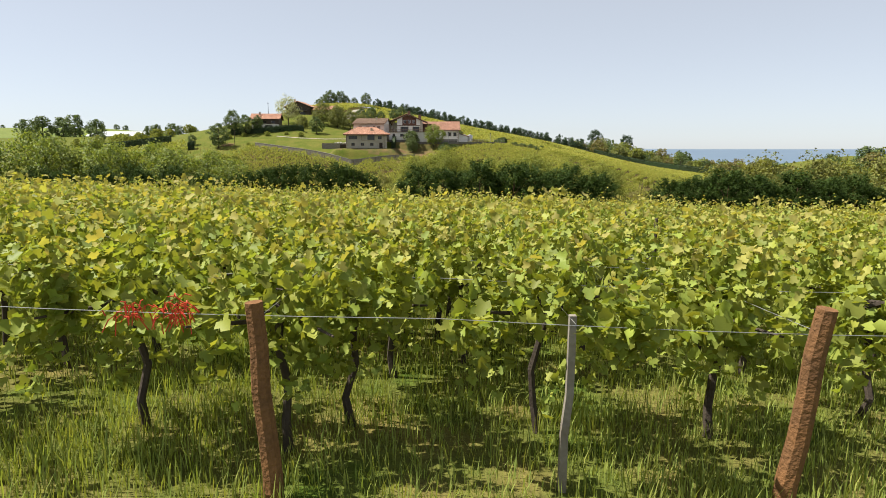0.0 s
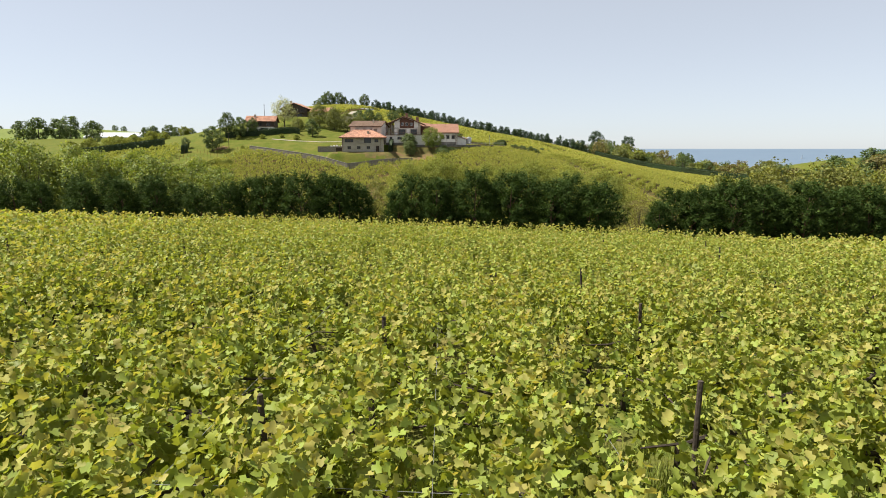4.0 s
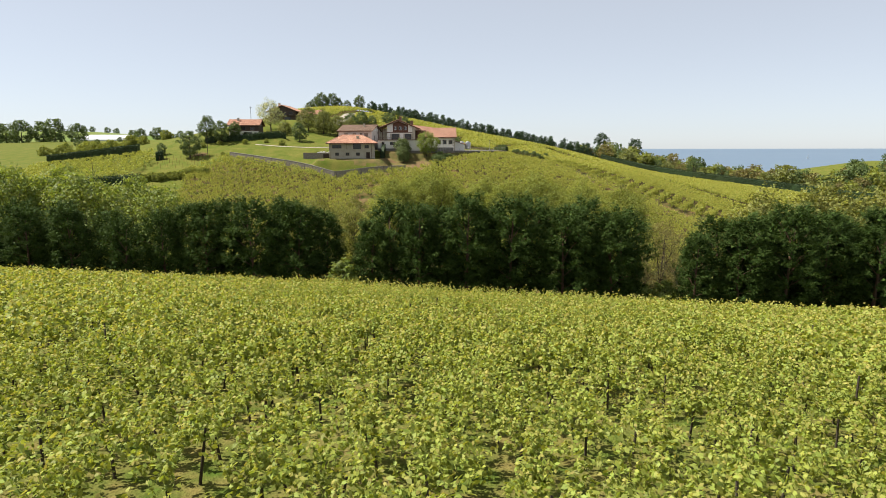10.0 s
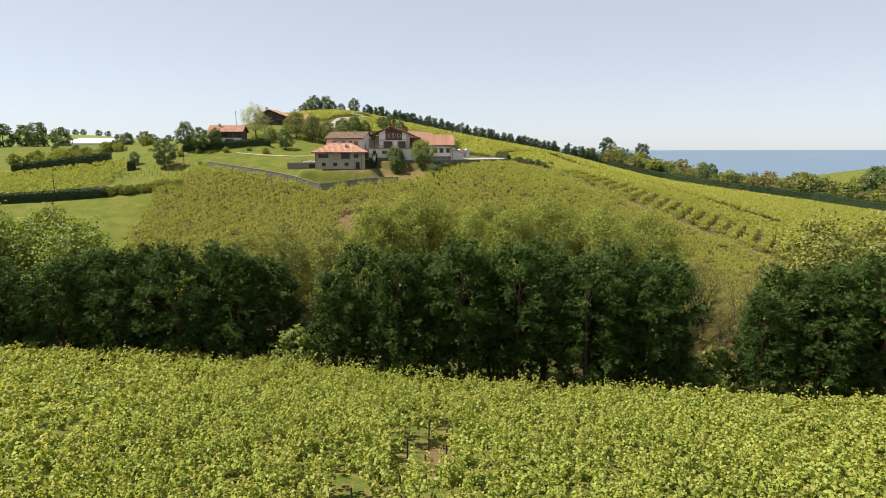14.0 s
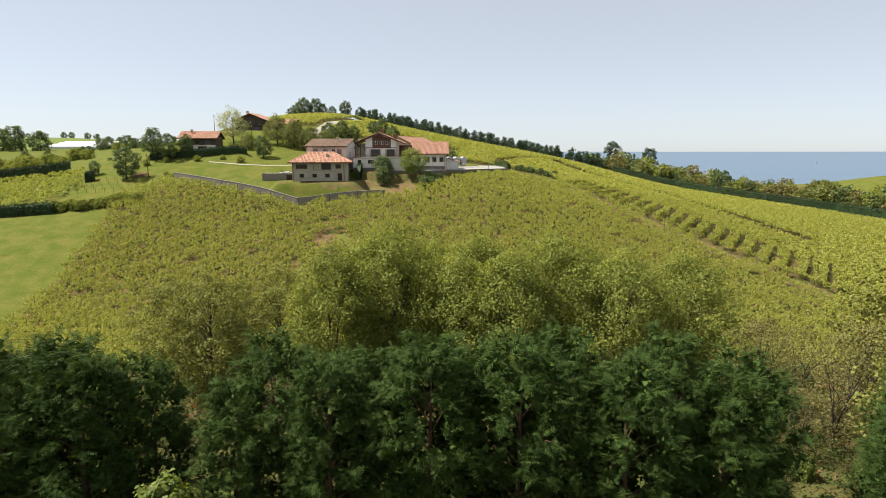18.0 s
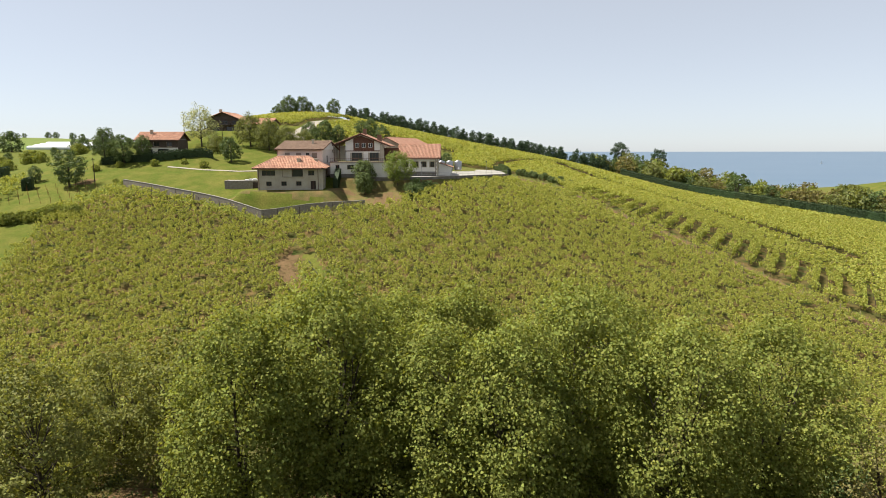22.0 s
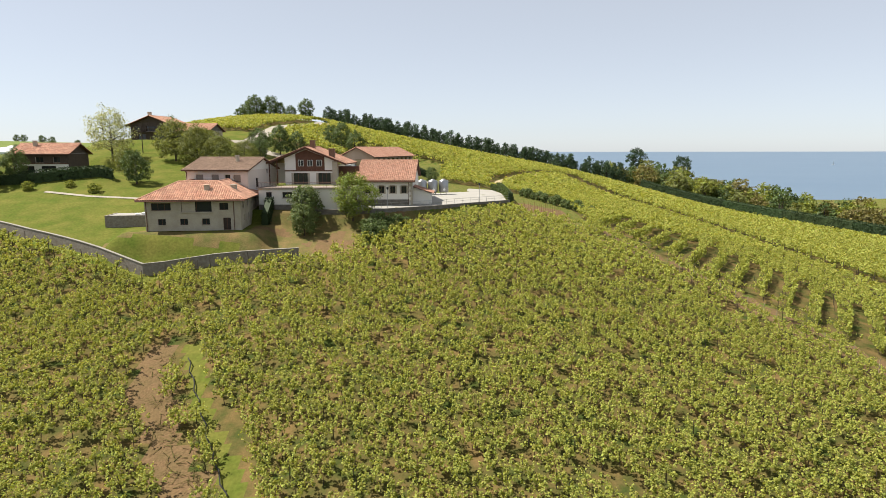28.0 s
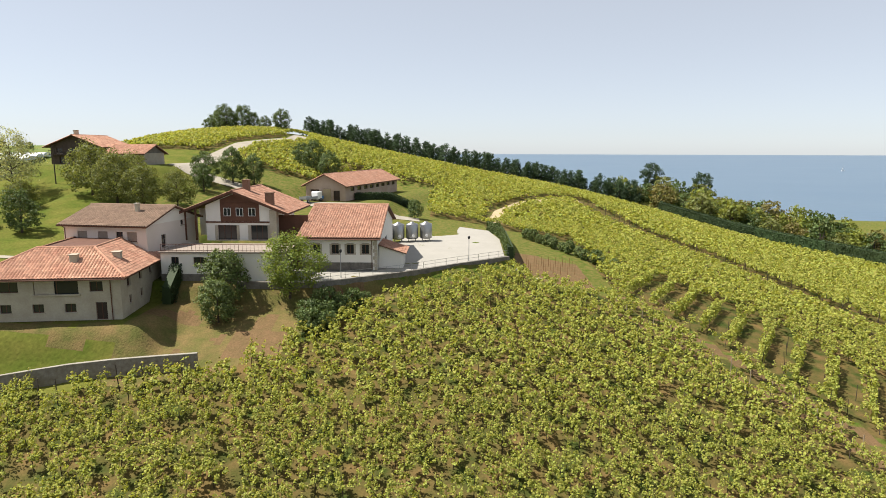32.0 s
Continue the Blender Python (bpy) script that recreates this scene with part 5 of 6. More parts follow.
gable_wall(ce, 22.4, 4.7, 3.3, sides(10.5, 22.4)["right"][0], STUCCO)
gable_wall(ce, 22.4, 4.7, 3.3, sides(10.5, 22.4)["left"][0], STUCCO)
boxed("plinth", DARKSTONE, ce, -0.05, 9.9, -0.06, 0, 0, 1.1)
bm = bmesh.new()
tube(bm, [(9.8, -0.08, 0.1), (9.8, -0.08, 4.3)], [0.05, 0.05], 6)
part("downpipe", bm, BROWNWOOD, ce)
bm = bmesh.new()
tube(bm, [(-0.5, -0.95, 4.42), (11.1, -0.95, 4.42)], [0.08, 0.08], 6)
part("gutter", bm, BROWNWOOD, ce)
tagged(ce, "long white wine cellar with a clay tile roof", "winery")
an = base("lean_to", 6.85, 243.0, 5.2, 0)
shell(an, 3.4, 5.0, 2.1, STUCCO, {"right": [(1.6, 2.8, 0.05, 2.0, "door")]}, 0.25)
bm = bmesh.new()
o, pk = Vector((3.95, -0.4, 2.05)), Vector((0.02, -0.4, 3.3))
slab(bm, [o, o + Vector((0, 5.8, 0)), pk + Vector((0, 5.8, 0)), pk], (0, 0, 0.1))
part("roof", bm, BROWNWOOD, an)
tiles("roof_tiles", o + Vector((0, 0, 0.11)), (0, 1, 0), pk - o, 5.8, 0, 0, TILEOLD, an)
bm = bmesh.new()
slab(bm, [(0.02, 0.01, 2.1), (3.4, 0.01, 2.1), (0.02, 0.01, 3.2)], (0, 0.2, 0))
part("side_gable", bm, STUCCO, an)
tagged(an, "white lean-to with a red tile roof", "shed")

# the farm shed up the drive
fs = base("farm_shed", -17.0, 300.0, 10.0, -14)
shell(fs, 10.0, 36.0, 3.6, FARMWALL, {"front": [(1.2, 3.4, 0.05, 2.6, "door"), (4.3, 6.4, 0.05, 2.8, "door"), (7.0, 8.6, 0.05, 2.4, "door")], "right": [(3.0 + 4.1 * i, 5.4 + 4.1 * i, 2.1, 3.0, "window", 2) for i in range(8)]})
gable_roof(fs, 10.0, 36.0, 3.6, 2.4, 0.8, "y", TILEOLD, 0.8)
gable_wall(fs, 10.0, 3.6, 2.4, sides(10, 36)["front"][0], FARMWALL)
bm = bmesh.new()
slab(bm, [(4.35, -0.05, 0.06), (6.35, -0.05, 0.06), (6.35, -0.05, 2.75), (4.35, -0.05, 2.75)], (0, 0.045, 0))
part("sliding_door", bm, SOILPALE, fs, "pale timber sliding door")
tagged(fs, "long low farm shed with a red tile roof", "shed")

# a small truck in front of it
tr = base("small_truck", -15.0, 294.5, 10.0, 65)
boxed("cab", WHITEPAINT, tr, 2.0, 3.7, -0.95, 0.95, 0.5, 2.3, bevel=0.15)
boxed("windscreen", DARK, tr, 3.66, 3.73, -0.75, 0.75, 1.35, 2.05, bevel=0.02)
boxed("bonnet", BLUEPAINT, tr, 3.7, 4.3, -0.9, 0.9, 0.5, 1.25, bevel=0.1)
boxed("flatbed", GREYMETAL, tr, -2.2, 1.9, -1.0, 1.0, 0.75, 0.95, bevel=0.03)
boxed("tailboard", GREYMETAL, tr, -2.25, -2.15, -1.0, 1.0, 0.96, 1.4)
for s in (-1, 1):
    boxed("sideboard", GREYMETAL, tr, -2.14, 1.9, s * 0.97 - 0.03, s * 0.97 + 0.03, 0.96, 1.35)
    for x in (-1.4, 3.1):
        bm = bmesh.new()
        tube(bm, [(x, s * 0.78, 0.4), (x, s * 0.98, 0.4)], [0.4, 0.4], 14)
        wh = part("wheel", bm, BLACK, tr)
        bm = bmesh.new()
        tube(bm, [(x, s * 0.981, 0.4), (x, s * 1.0, 0.4)], [0.2, 0.18], 12)
        part("rim", bm, GREYMETAL, wh)
tagged(tr, "small white and blue flatbed truck", "truck")

# the small house and the chalet on the slope
bh = base("hillside_house", -79.0, 256.5, 10.6, 6)
shell(bh, 11.0, 9.0, 4.3, STUCCO, {"front": [(1.2, 2.6, 2.3, 3.5), (4.4, 6.0, 2.3, 3.5), (8.0, 9.4, 2.3, 3.5), (1.4, 4.0, 0.2, 1.6), (5.4, 8.4, 0.2, 1.6)]})
bm = bmesh.new()
slab(bm, [(0.0, -0.06, 2.0), (11.0, -0.06, 2.0), (11.0, -0.06, 2.2), (0, -0.06, 2.2)], (0, 0.05, 0))
part("balcony_beam", bm, BROWNWOOD, bh)
gable_roof(bh, 11.0, 9.0, 4.3, 1.9, 0.9, "x", TILE, 0.8)
gable_wall(bh, 9.0, 4.3, 1.9, sides(11, 9)["right"][0], GREYWOOD)
gable_wall(bh, 9.0, 4.3, 1.9, sides(11, 9)["left"][0], GREYWOOD)
chimney(bh, 3.0, 3.2, 5.4, 6.9, 0.7, 0.7)
for x0, x1 in ((0, 1.2), (2.6, 4.4), (6.0, 8.0), (9.4, 11.0)):
    boxed("cladding", GREYWOOD, bh, x0, x1, -0.09, -0.003, 2.21, 4.25)
for x0, x1 in ((1.2, 2.6), (4.4, 6.0), (8.0, 9.4)):
    boxed("cladding", GREYWOOD, bh, x0, x1, -0.09, -0.003, 3.5, 4.25)
boxed("cladding", GREYWOOD, bh, 11.003, 11.09, 0, 9.0, 0.9, 4.25)
tagged(bh, "white house with brown timber cladding and red tile roof", "house")
ch = base("chalet", -75.0, 298.0, 18.2, -4)
shell(ch, 12.0, 11.0, 4.2, GREYWOOD, {"front": [(1.4, 2.8, 2.6, 3.7), (4.6, 7.4, 2.4, 3.8, "window", 2), (9, 10.4, 2.6, 3.7), (2.0, 4.2, 0.1, 1.7), (6.8, 9.6, 0.1, 1.7)]})
gable_roof(ch, 12.0, 11.0, 4.2, 2.3, 1.2, "y", TILE, 1.0)
gable_wall(ch, 12.0, 4.2, 2.3, sides(12, 11)["front"][0], GREYWOOD)
boxed("balcony", GREYWOOD, ch, 0.3, 11.7, -1.2, -0.01, 2.1, 2.25)
for i in range(20):
    boxed("baluster", GREYWOOD, ch, 0.4 + 0.58 * i, 0.5 + 0.58 * i, -1.18, -1.1, 2.255, 3.1)
boxed("handrail", GREYWOOD, ch, 0.3, 11.7, -1.2, -1.08, 3.105, 3.2)
chimney(ch, 3.0, 5.0, 5.6, 7.8, 0.8, 0.8)
tagged(ch, "grey-brown timber chalet with a wide tile roof", "house")
cw = base("chalet_barn", -61.0, 296.0, 17.6, -6)
shell(cw, 9.0, 8.0, 3.2, STONE, {"front": [(1.0, 3.4, 0.05, 2.2, "door"), (5.2, 6.4, 1.0, 2.0)]})
gable_roof(cw, 9.0, 8.0, 3.2, 1.7, 0.8, "x", TILE, 0.7)
gable_wall(cw, 8.0, 3.2, 1.7, sides(9, 8)["right"][0], DARKSTONE)
gable_wall(cw, 8.0, 3.2, 1.7, sides(9, 8)["left"][0], DARKSTONE)
tagged(cw, "low stone barn with an orange tile roof", "barn")


# ---- walls, drive and yard ----
def wall_along(name, line, height, thick, material, label, foot=None, cap=None, sink=0.6, level=None):
    """A wall along a bent line that steps with the ground, or up to a level."""
    ob = base(name, 0, 0, 0)
    pieces = []
    for (ax, ay), (bx, by) in zip(line, line[1:]):
        n = max(1, round(math.hypot(bx - ax, by - ay) / 4))
        pieces += [((ax + (bx - ax) * i / n, ay + (by - ay) * i / n), (ax + (bx - ax) * (i + 1) / n, ay + (by - ay) * (i + 1) / n)) for i in range(n)]
    for m, h0, h1, t in ((material, -sink, height, thick),) + (((cap, height + 0.003, height + 0.1, thick + 0.12),) if cap else ()):
        bm = bmesh.new()
        rings = []
        pts = [pieces[0][0]] + [p[1] for p in pieces]
        for i, (x, y) in enumerate(pts):
            (x0, y0), (x1, y1) = pts[max(i - 1, 0)], pts[min(i + 1, len(pts) - 1)]
            d = math.hypot(x1 - x0, y1 - y0)
            nx_, ny_ = -(y1 - y0) / d * t / 2, (x1 - x0) / d * t / 2
            g0 = float(ground(x, y, False)) if level is None else level
            lo = min(float(ground(x, y)), g0) if level is None else float(ground(x + 3 * ny_ / t, y - 3, False)) - 1.5
            z0 = (g0 + h0) if h0 > 0 else lo + h0
            rings.append([bm.verts.new((x + sx_ * nx_, y + sx_ * ny_, z)) for sx_, z in ((1, z0), (-1, z0), (-1, g0 + h1), (1, g0 + h1))])
        for a, b in zip(rings, rings[1:]):
            for j in range(4):
                bm.faces.new((a[j], a[(j + 1) % 4], b[(j + 1) % 4], b[j]))
        bm.faces.new(rings[0]), bm.faces.new(rings[-1][::-1])
        part("coping" if h0 > 0 else "wall_body", bm, m, ob)
    return tagged(ob, label, "wall")


wall_along("garden_wall", GARDEN_WALL, 1.75, 0.3, WEATHERED, "low weathered concrete wall below the lawn", cap=CONCRETE)
wall_along("drive_wall", DRIVE_WALL, 0.12, 0.5, DARKSTONE, "dark rubble retaining wall carrying the drive", level=5.1)

# the paved drive and yard
yard = [(-16, 234.2), (0, 233.9), (9.6, 240.5), (25.6, 253.6), (26.2, 272), (24.8, 284), (19, 290), (9, 284), (5, 243), (-9, 241)]
bm = bmesh.new()
slab(bm, [(x, y, 5.02) for x, y in yard], (0, 0, 0.14))
tagged(part("pavement", bm, PAVING), "sunlit pale concrete yard and drive", "pavement", kind="structure")


def ribbon(name, line, width, material, label, lift=0.06):
    """A strip of paving that lies on the ground along a bent line."""
    pts = []
    for (ax, ay), (bx, by) in zip(line, line[1:]):
        n = max(2, round(math.hypot(bx - ax, by - ay) / 1.5))
        pts += [(ax + (bx - ax) * i / n, ay + (by - ay) * i / n) for i in range(n)]
    pts.append(line[-1])
    V, F = [], []
    for i, (x, y) in enumerate(pts):
        (x0, y0), (x1, y1) = pts[max(i - 2, 0)], pts[min(i + 2, len(pts) - 1)]
        d = math.hypot(x1 - x0, y1 - y0)
        for s in (-1, -0.33, 0.33, 1):
            px, py = x - (y1 - y0) / d * s * width / 2, y + (x1 - x0) / d * s * width / 2
            V.append((px, py, float(ground(px, py)) + lift))
    F = [(i * 4 + j, i * 4 + j + 1, i * 4 + j + 5, i * 4 + j + 4) for i in range(len(pts) - 1) for j in range(3)]
    return tagged(new(name, mesh_of(name, V, F, (material,), smooth=True)), label, "road", kind="structure")


ribbon("road", [(10, 292), (-2, 291), (-14, 293)] + ROAD[1:5] + [(-38, 372), (-40, 392)], 5.0, ROADWAY, "pale farm road climbing between the vines", 0.12)
ribbon("track", TRACK, 2.6, SOILPALE, "pale dirt track across the vineyard", 0.1)
ribbon("garden_path", [(-38, 246), (-46, 243.5), (-56, 244), (-66, 246)], 0.9, ROADWAY, "narrow pale path across the lawn", 0.08)


def hedge(line, height, thick, label, n=260, size=0.22, leaf=None):
    """A clipped hedge: a dark core with leaves all over it."""
    ob = base("hedge", 0, 0, 0)
    P = []
    bm = bmesh.new()
    for (ax, ay), (bx, by) in zip(line, line[1:]):
        d = math.hypot(bx - ax, by - ay)
        m = max(2, round(d / 3))
        rings = []
        for i in range(m + 1):
            x, y = ax + (bx - ax) * i / m, ay + (by - ay) * i / m
            z = float(ground(x, y))
            ox, oy = -(by - ay) / d * thick * 0.42, (bx - ax) / d * thick * 0.42
            rings.append([bm.verts.new((x + s * ox, y + s * oy, z + h)) for s, h in ((1, -0.3), (-1, -0.3), (-0.9, height * 0.92), (0.9, height * 0.92))])
        for a, b in zip(rings, rings[1:]):
            for j in range(4):
                bm.faces.new((a[j], a[(j + 1) % 4], b[(j + 1) % 4], b[j]))
        bm.faces.new(rings[0]), bm.faces.new(rings[-1][::-1])
        k = int(n * d / 10)
        f, side = rv.uniform(-0.01, 1.01, k), rv.uniform(-1, 1, k)
        top = rv.uniform(size=k) < 0.35
        px, py = ax + (bx - ax) * f, ay + (by - ay) * f
        off = np.where(top, side, np.sign(side)) * thick / 2
        px, py = px - (by - ay) / d * off, py + (bx - ax) / d * off
        hz = np.where(top, height, rv.uniform(0, 1, k) * height) + rv.normal(0, 0.06, k)
        P.append(np.stack([px, py, ground(px, py) + hz], -1))
    part("hedge_core", bm, HEDGE, ob)
    P = np.concatenate(P)
    child("foliage", leaves("foliage", P, size * rv.uniform(0.6, 1.4, len(P)), (leaf or HEDGE,), 0.2), ob)
    return tagged(ob, label, "hedge")


hedge([(26.6, 254.2), (27.0, 272), (25.4, 290)], 2.1, 1.2, "clipped green hedge along the yard", 2200, 0.22, CLIPPED)
hedge([(-85, 248.6), (-72, 250.4), (-57, 254.6)], 1.9, 1.3, "clipped dark hedge before the hillside house", 1200, 0.3)
hedge([(-96.0, 232.0), (-93.8, 232.6)], 2.7, 2.0, "square clipped dark hedge block", 2600, 0.25)
hedge([(-130, 203), (-110, 206), (-91, 209.5)], 2.3, 2.4, "long dark clipped hedge beside the meadow", 900, 0.35)
hedge([(-141, 244), (-126, 243.5), (-107, 242.5)], 3.6, 2.0, "long dark clipped hedge behind the small vineyard", 900, 0.4)
hedge([(100, 400), (112, 386), (124, 371), (138, 353), (152, 334), (168, 312), (190, 284), (208, 262)], 5.0, 2.6, "long dark windbreak hedge edging the vineyard", 900, 0.4)
hedge([(-18.3, 231.5), (-17.8, 236.5)], 2.2, 1.4, "tall clipped hedge at the corner of the house", 2600, 0.2)
hedge([(-6, 303), (8, 307)], 1.6, 2.0, "dark hedge beside the farm shed", 1200, 0.3)

# a low terrace beside the stone house
pt = base("side_patio", -44.6, 228.6, 4.0, 8)
boxed("patio_wall", WEATHERED, pt, 0, 9.3, 0, 0.3, -3.6, 0.62)
boxed("patio_side_wall", WEATHERED, pt, 0, 0.3, 0.302, 5.0, -3.6, 0.62)
boxed("patio_floor", PAVING, pt, 0.302, 9.3, 0.302, 5.0, -0.5, 0.55)
boxed("cellar_hatch", DARKWOOD, pt, 6.6, 9.2, -0.06, -0.003, -2.2, 0.2)
for i in range(5):
    boxed("pallet", WHITEPAINT, pt, 4.6 + 0.95 * i, 5.35 + 0.95 * i, 1.0 + 0.2 * (i % 2), 2.0, 0.551, 0.85 + 0.12 * (i % 3), bevel=0.03)
tagged(pt, "low walled patio stacked with white pallets", "patio")


def tank():
    t = base("steel_tank", 0, 0, 0)
    bm = bmesh.new()
    prof = [(0.0, 0.55), (0.9, 0.5), (1.12, 0.62), (1.15, 0.75), (1.15, 3.1), (1.1, 3.2), (0.35, 3.5), (0.3, 3.62), (0.0, 3.64)]
    rings = [[bm.verts.new((r * math.cos(a * math.pi / 12), r * math.sin(a * math.pi / 12), z)) for a in range(24)] if r else [bm.verts.new((0, 0, z))] for r, z in prof]
    for a, b in zip(rings, rings[1:]):
        for i in range(24):
            if len(a) == 1:
                bm.faces.new((a[0], b[i], b[(i + 1) % 24]))
            elif len(b) == 1:
                bm.faces.new((a[i], a[(i + 1) % 24], b[0]))
            else:
                bm.faces.new((a[i], a[(i + 1) % 24], b[(i + 1) % 24], b[i]))
    for f in bm.faces:
        f.smooth = True
    part("vessel", bm, STEEL, t)
    for a in range(4):
        bm = bmesh.new()
        c, s = math.cos(a * 1.571 + 0.78), math.sin(a * 1.571 + 0.78)
        tube(bm, [(c * 0.9, s * 0.9, -0.02), (c * 0.9, s * 0.9, 0.65)], [0.06, 0.06], 8)
        part("leg", bm, STEEL, t)
    bm = bmesh.new()
    tube(bm, [(0.2, -1.14, 1.15), (0.2, -1.22, 1.15)], [0.27, 0.25], 16)
    part("hatch", bm, WHITEPAINT, t, "round pale manhole hatch")
    return tagged(t, "upright stainless steel wine tank with domed top", "tank", group="tanks in the yard")


tk = tank()
for i, (x, y) in enumerate(((12.4, 269.5), (9.9, 268.8), (7.4, 268.2), (5.0, 267.5))):
    m = pose(x, y, 5.16, 0, 0, 5 * i)
    if i == 0:
        tk.matrix_world = m
    else:
        copy_thing(tk, m)


def lamp_post():
    l = base("lamp_post", 0, 0, 0)
    bm = bmesh.new()
    tube(bm, [(0, 0, -0.02), (0, 0, 0.3), (0, 0, 3.3)], [0.09, 0.05, 0.04], 8)
    part("pole", bm, GREYMETAL, l)
    bm = bmesh.new()
    tube(bm, [(0, 0, 3.3), (0, 0, 3.42), (0, 0, 3.7), (0, 0, 3.8)], [0.08, 0.17, 0.2, 0.05], 10)
    part("lantern", bm, BLACK, l, "dark lantern head")
    return tagged(l, "slim grey lamp post on the drive", "lamp post", group="lamps on the drive")


lp = lamp_post()
lp.matrix_world = pose(19.8, 249.4, 5.16)
copy_thing(lp, pose(2.6, 236.6, 5.16))

# the rail along the drive
rl = base("drive_railing", 0, 0, 5.2)
line = DRIVE_WALL[1:]
for (ax, ay), (bx, by) in zip(line, line[1:]):
    d = math.hypot(bx - ax, by - ay)
    n = round(d / 2)
    for i in range(n):
        bm = bmesh.new()
        x, y = ax + (bx - ax) * i / n, ay + (by - ay) * i / n
        tube(bm, [(x, y, -0.05), (x, y, 1.0)], [0.03, 0.03], 6)
        part("post", bm, STEEL, rl)
    for h in (0.55, 1.0):
        bm = bmesh.new()
        tube(bm, [(ax, ay, h), (bx, by, h)], [0.022, 0.022], 6)
        part("rail", bm, STEEL, rl)
tagged(rl, "thin metal railing along the drive wall", "railing")


# ---- posts and wires of the near vines ----
def post(name, x, y, top, r0, material, label, cat, lean=(0, 0), sides_=8):
    z = float(ground(x, y))
    ob = base(name, x, y, z)
    bm = bmesh.new()
    n = 6
    tube(bm, [(lean[0] * i / (n - 1) + 0.012 * math.sin(i * 2.1 + x), lean[1] * i / (n - 1), -0.1 + (top + 0.1) * i / (n - 1)) for i in range(n)], [r0 * (1.1 - 0.2 * i / (n - 1)) for i in range(n)], sides_)
    part("shaft", bm, material, ob)
    return tagged(ob, label, cat)


post("wooden_post", -1.28, 4.3, 1.62, 0.075, POSTWOOD, "thick reddish wooden post holding the vine wires", "post", (-0.09, 0.0))
post("wooden_post", 2.72, 4.42, 1.72, 0.08, POSTWOOD, "thick reddish wooden post leaning under the vines", "post", (0.1, -0.15))
post("concrete_post", 0.98, 4.55, 1.55, 0.042, WEATHERED, "slim weathered concrete post holding the vine wires", "post", (0.05, -0.05), 4)
for x, y in ((-0.6, 9.9), (0.35, 10.4), (-3.2, 9.3), (3.9, 10.8), (6.6, 11.5), (-6.4, 11.2), (0.2, 13.4), (9.5, 13.0), (-9.0, 13.5), (4.8, 15.5), (-3.8, 16), (12, 16.5)):
    post("vine_stake", x, y, 1.9 + 0.2 * math.sin(x * 7), 0.035, BARK, "thin dark stake among the vines", "stake", (0.03 * math.sin(x), 0.04))
for i, (y, h) in enumerate(((4.45, 1.50), (6.0, 1.55), (7.6, 1.55), (9.2, 1.55))):
    bm = bmesh.new()
    tube(bm, [(x, y, float(ground(x, y)) + h - 0.03 * abs(math.sin(x * 0.7))) for x in np.arange(-10, 11, 1.0)], [0.003] * 21, 5)
    tagged(part("trellis_wire", bm, WIREM), "thin galvanised wire carrying the vines", "wire", group="trellis wires")
for x in (-8.4, -4.6, -1.3, 1.0, 2.8, 6.2):
    bm = bmesh.new()
    tube(bm, [(x, y, float(ground(x, y)) + 1.53) for y in np.arange(4.3, 18, 1.2)], [0.003] * 12, 5)
    tagged(part("trellis_wire", bm, WIREM), "thin galvanised wire carrying the vines", "wire", group="trellis wires")
for x, y, s in ((-2.35, 4.42, 1), (-2.05, 4.44, 2), (-1.95, 4.47, 3)):
    bm = bmesh.new()
    r = random.Random(s)
    for q in range(26):
        p = Vector((x + r.gauss(0, 0.07), y + r.gauss(0, 0.05), float(ground(x, y)) + 1.5 + r.gauss(0, 0.05)))
        e = p + Vector((r.uniform(-0.1, 0.1), r.uniform(-0.05, 0.05), r.uniform(-0.16, 0.03)))
        tube(bm, [p, (p + e) / 2 + Vector((0, 0, 0.03)), e], [0.005, 0.005, 0.004], 4)
    tagged(part("vine_ties", bm, REDTAG), "tangle of red ties on the trellis wire", "ties", kind="stuff")

n = 64
cx_, ch_ = np.sort(rv.uniform(-7.5, 7.5, n)), rv.choice((0.45, 0.3, -0.3, -0.5, -0.4, 0.25), n)
k = 30
f = rv.uniform(0, 1, (n, k))
fx = cx_[:, None] + rv.normal(0, 0.12, (n, 1)) * f + rv.normal(0, 0.085, (n, k))
fy = 4.62 + rv.uniform(-0.18, 0.5, (n, 1)) + rv.normal(0, 0.14, (n, 1)) * f + rv.normal(0, 0.085, (n, k))
fz = ground(fx, fy).reshape(n, k) + 1.5 + ch_[:, None] * f + rv.normal(0, 0.06, (n, k))
keep = ~((np.abs(fx + 2.1) < 0.4) & (fz < ground(fx, fy) + 1.7))
fs_ = (0.13 * (1.15 - 0.5 * f) * rv.uniform(0.7, 1.25, (n, k)))[keep]
tagged(new("hanging_shoots", leaves("hanging_shoots", np.stack([fx, fy, fz], -1)[keep], fs_, (VINE, VINE_TIP), 0.4, "vine", tips=((f > 0.82) & (ch_[:, None] > 0))[keep])), "leafy shoots of the first vines hanging over the wire", "vine shoots", kind="stuff")

# stakes of the young vines below the round tree
first_stake = None
for i in range(9):
    for j in range(4):
        x, y = -95 + 2.5 * i + 0.2 * j, 222 + 3.0 * j - 0.1 * i
        m = pose(x, y, float(ground(x, y)), 0, 0, 20 * i)
        if first_stake is None:
            first_stake = post("young_vine_stake", x, y, 1.5, 0.04, POSTWOOD, "thin stake of a young vine in the grass", "stake")
            tagged(first_stake, group="stakes of young vines")
        else:
            copy_thing(first_stake, m)


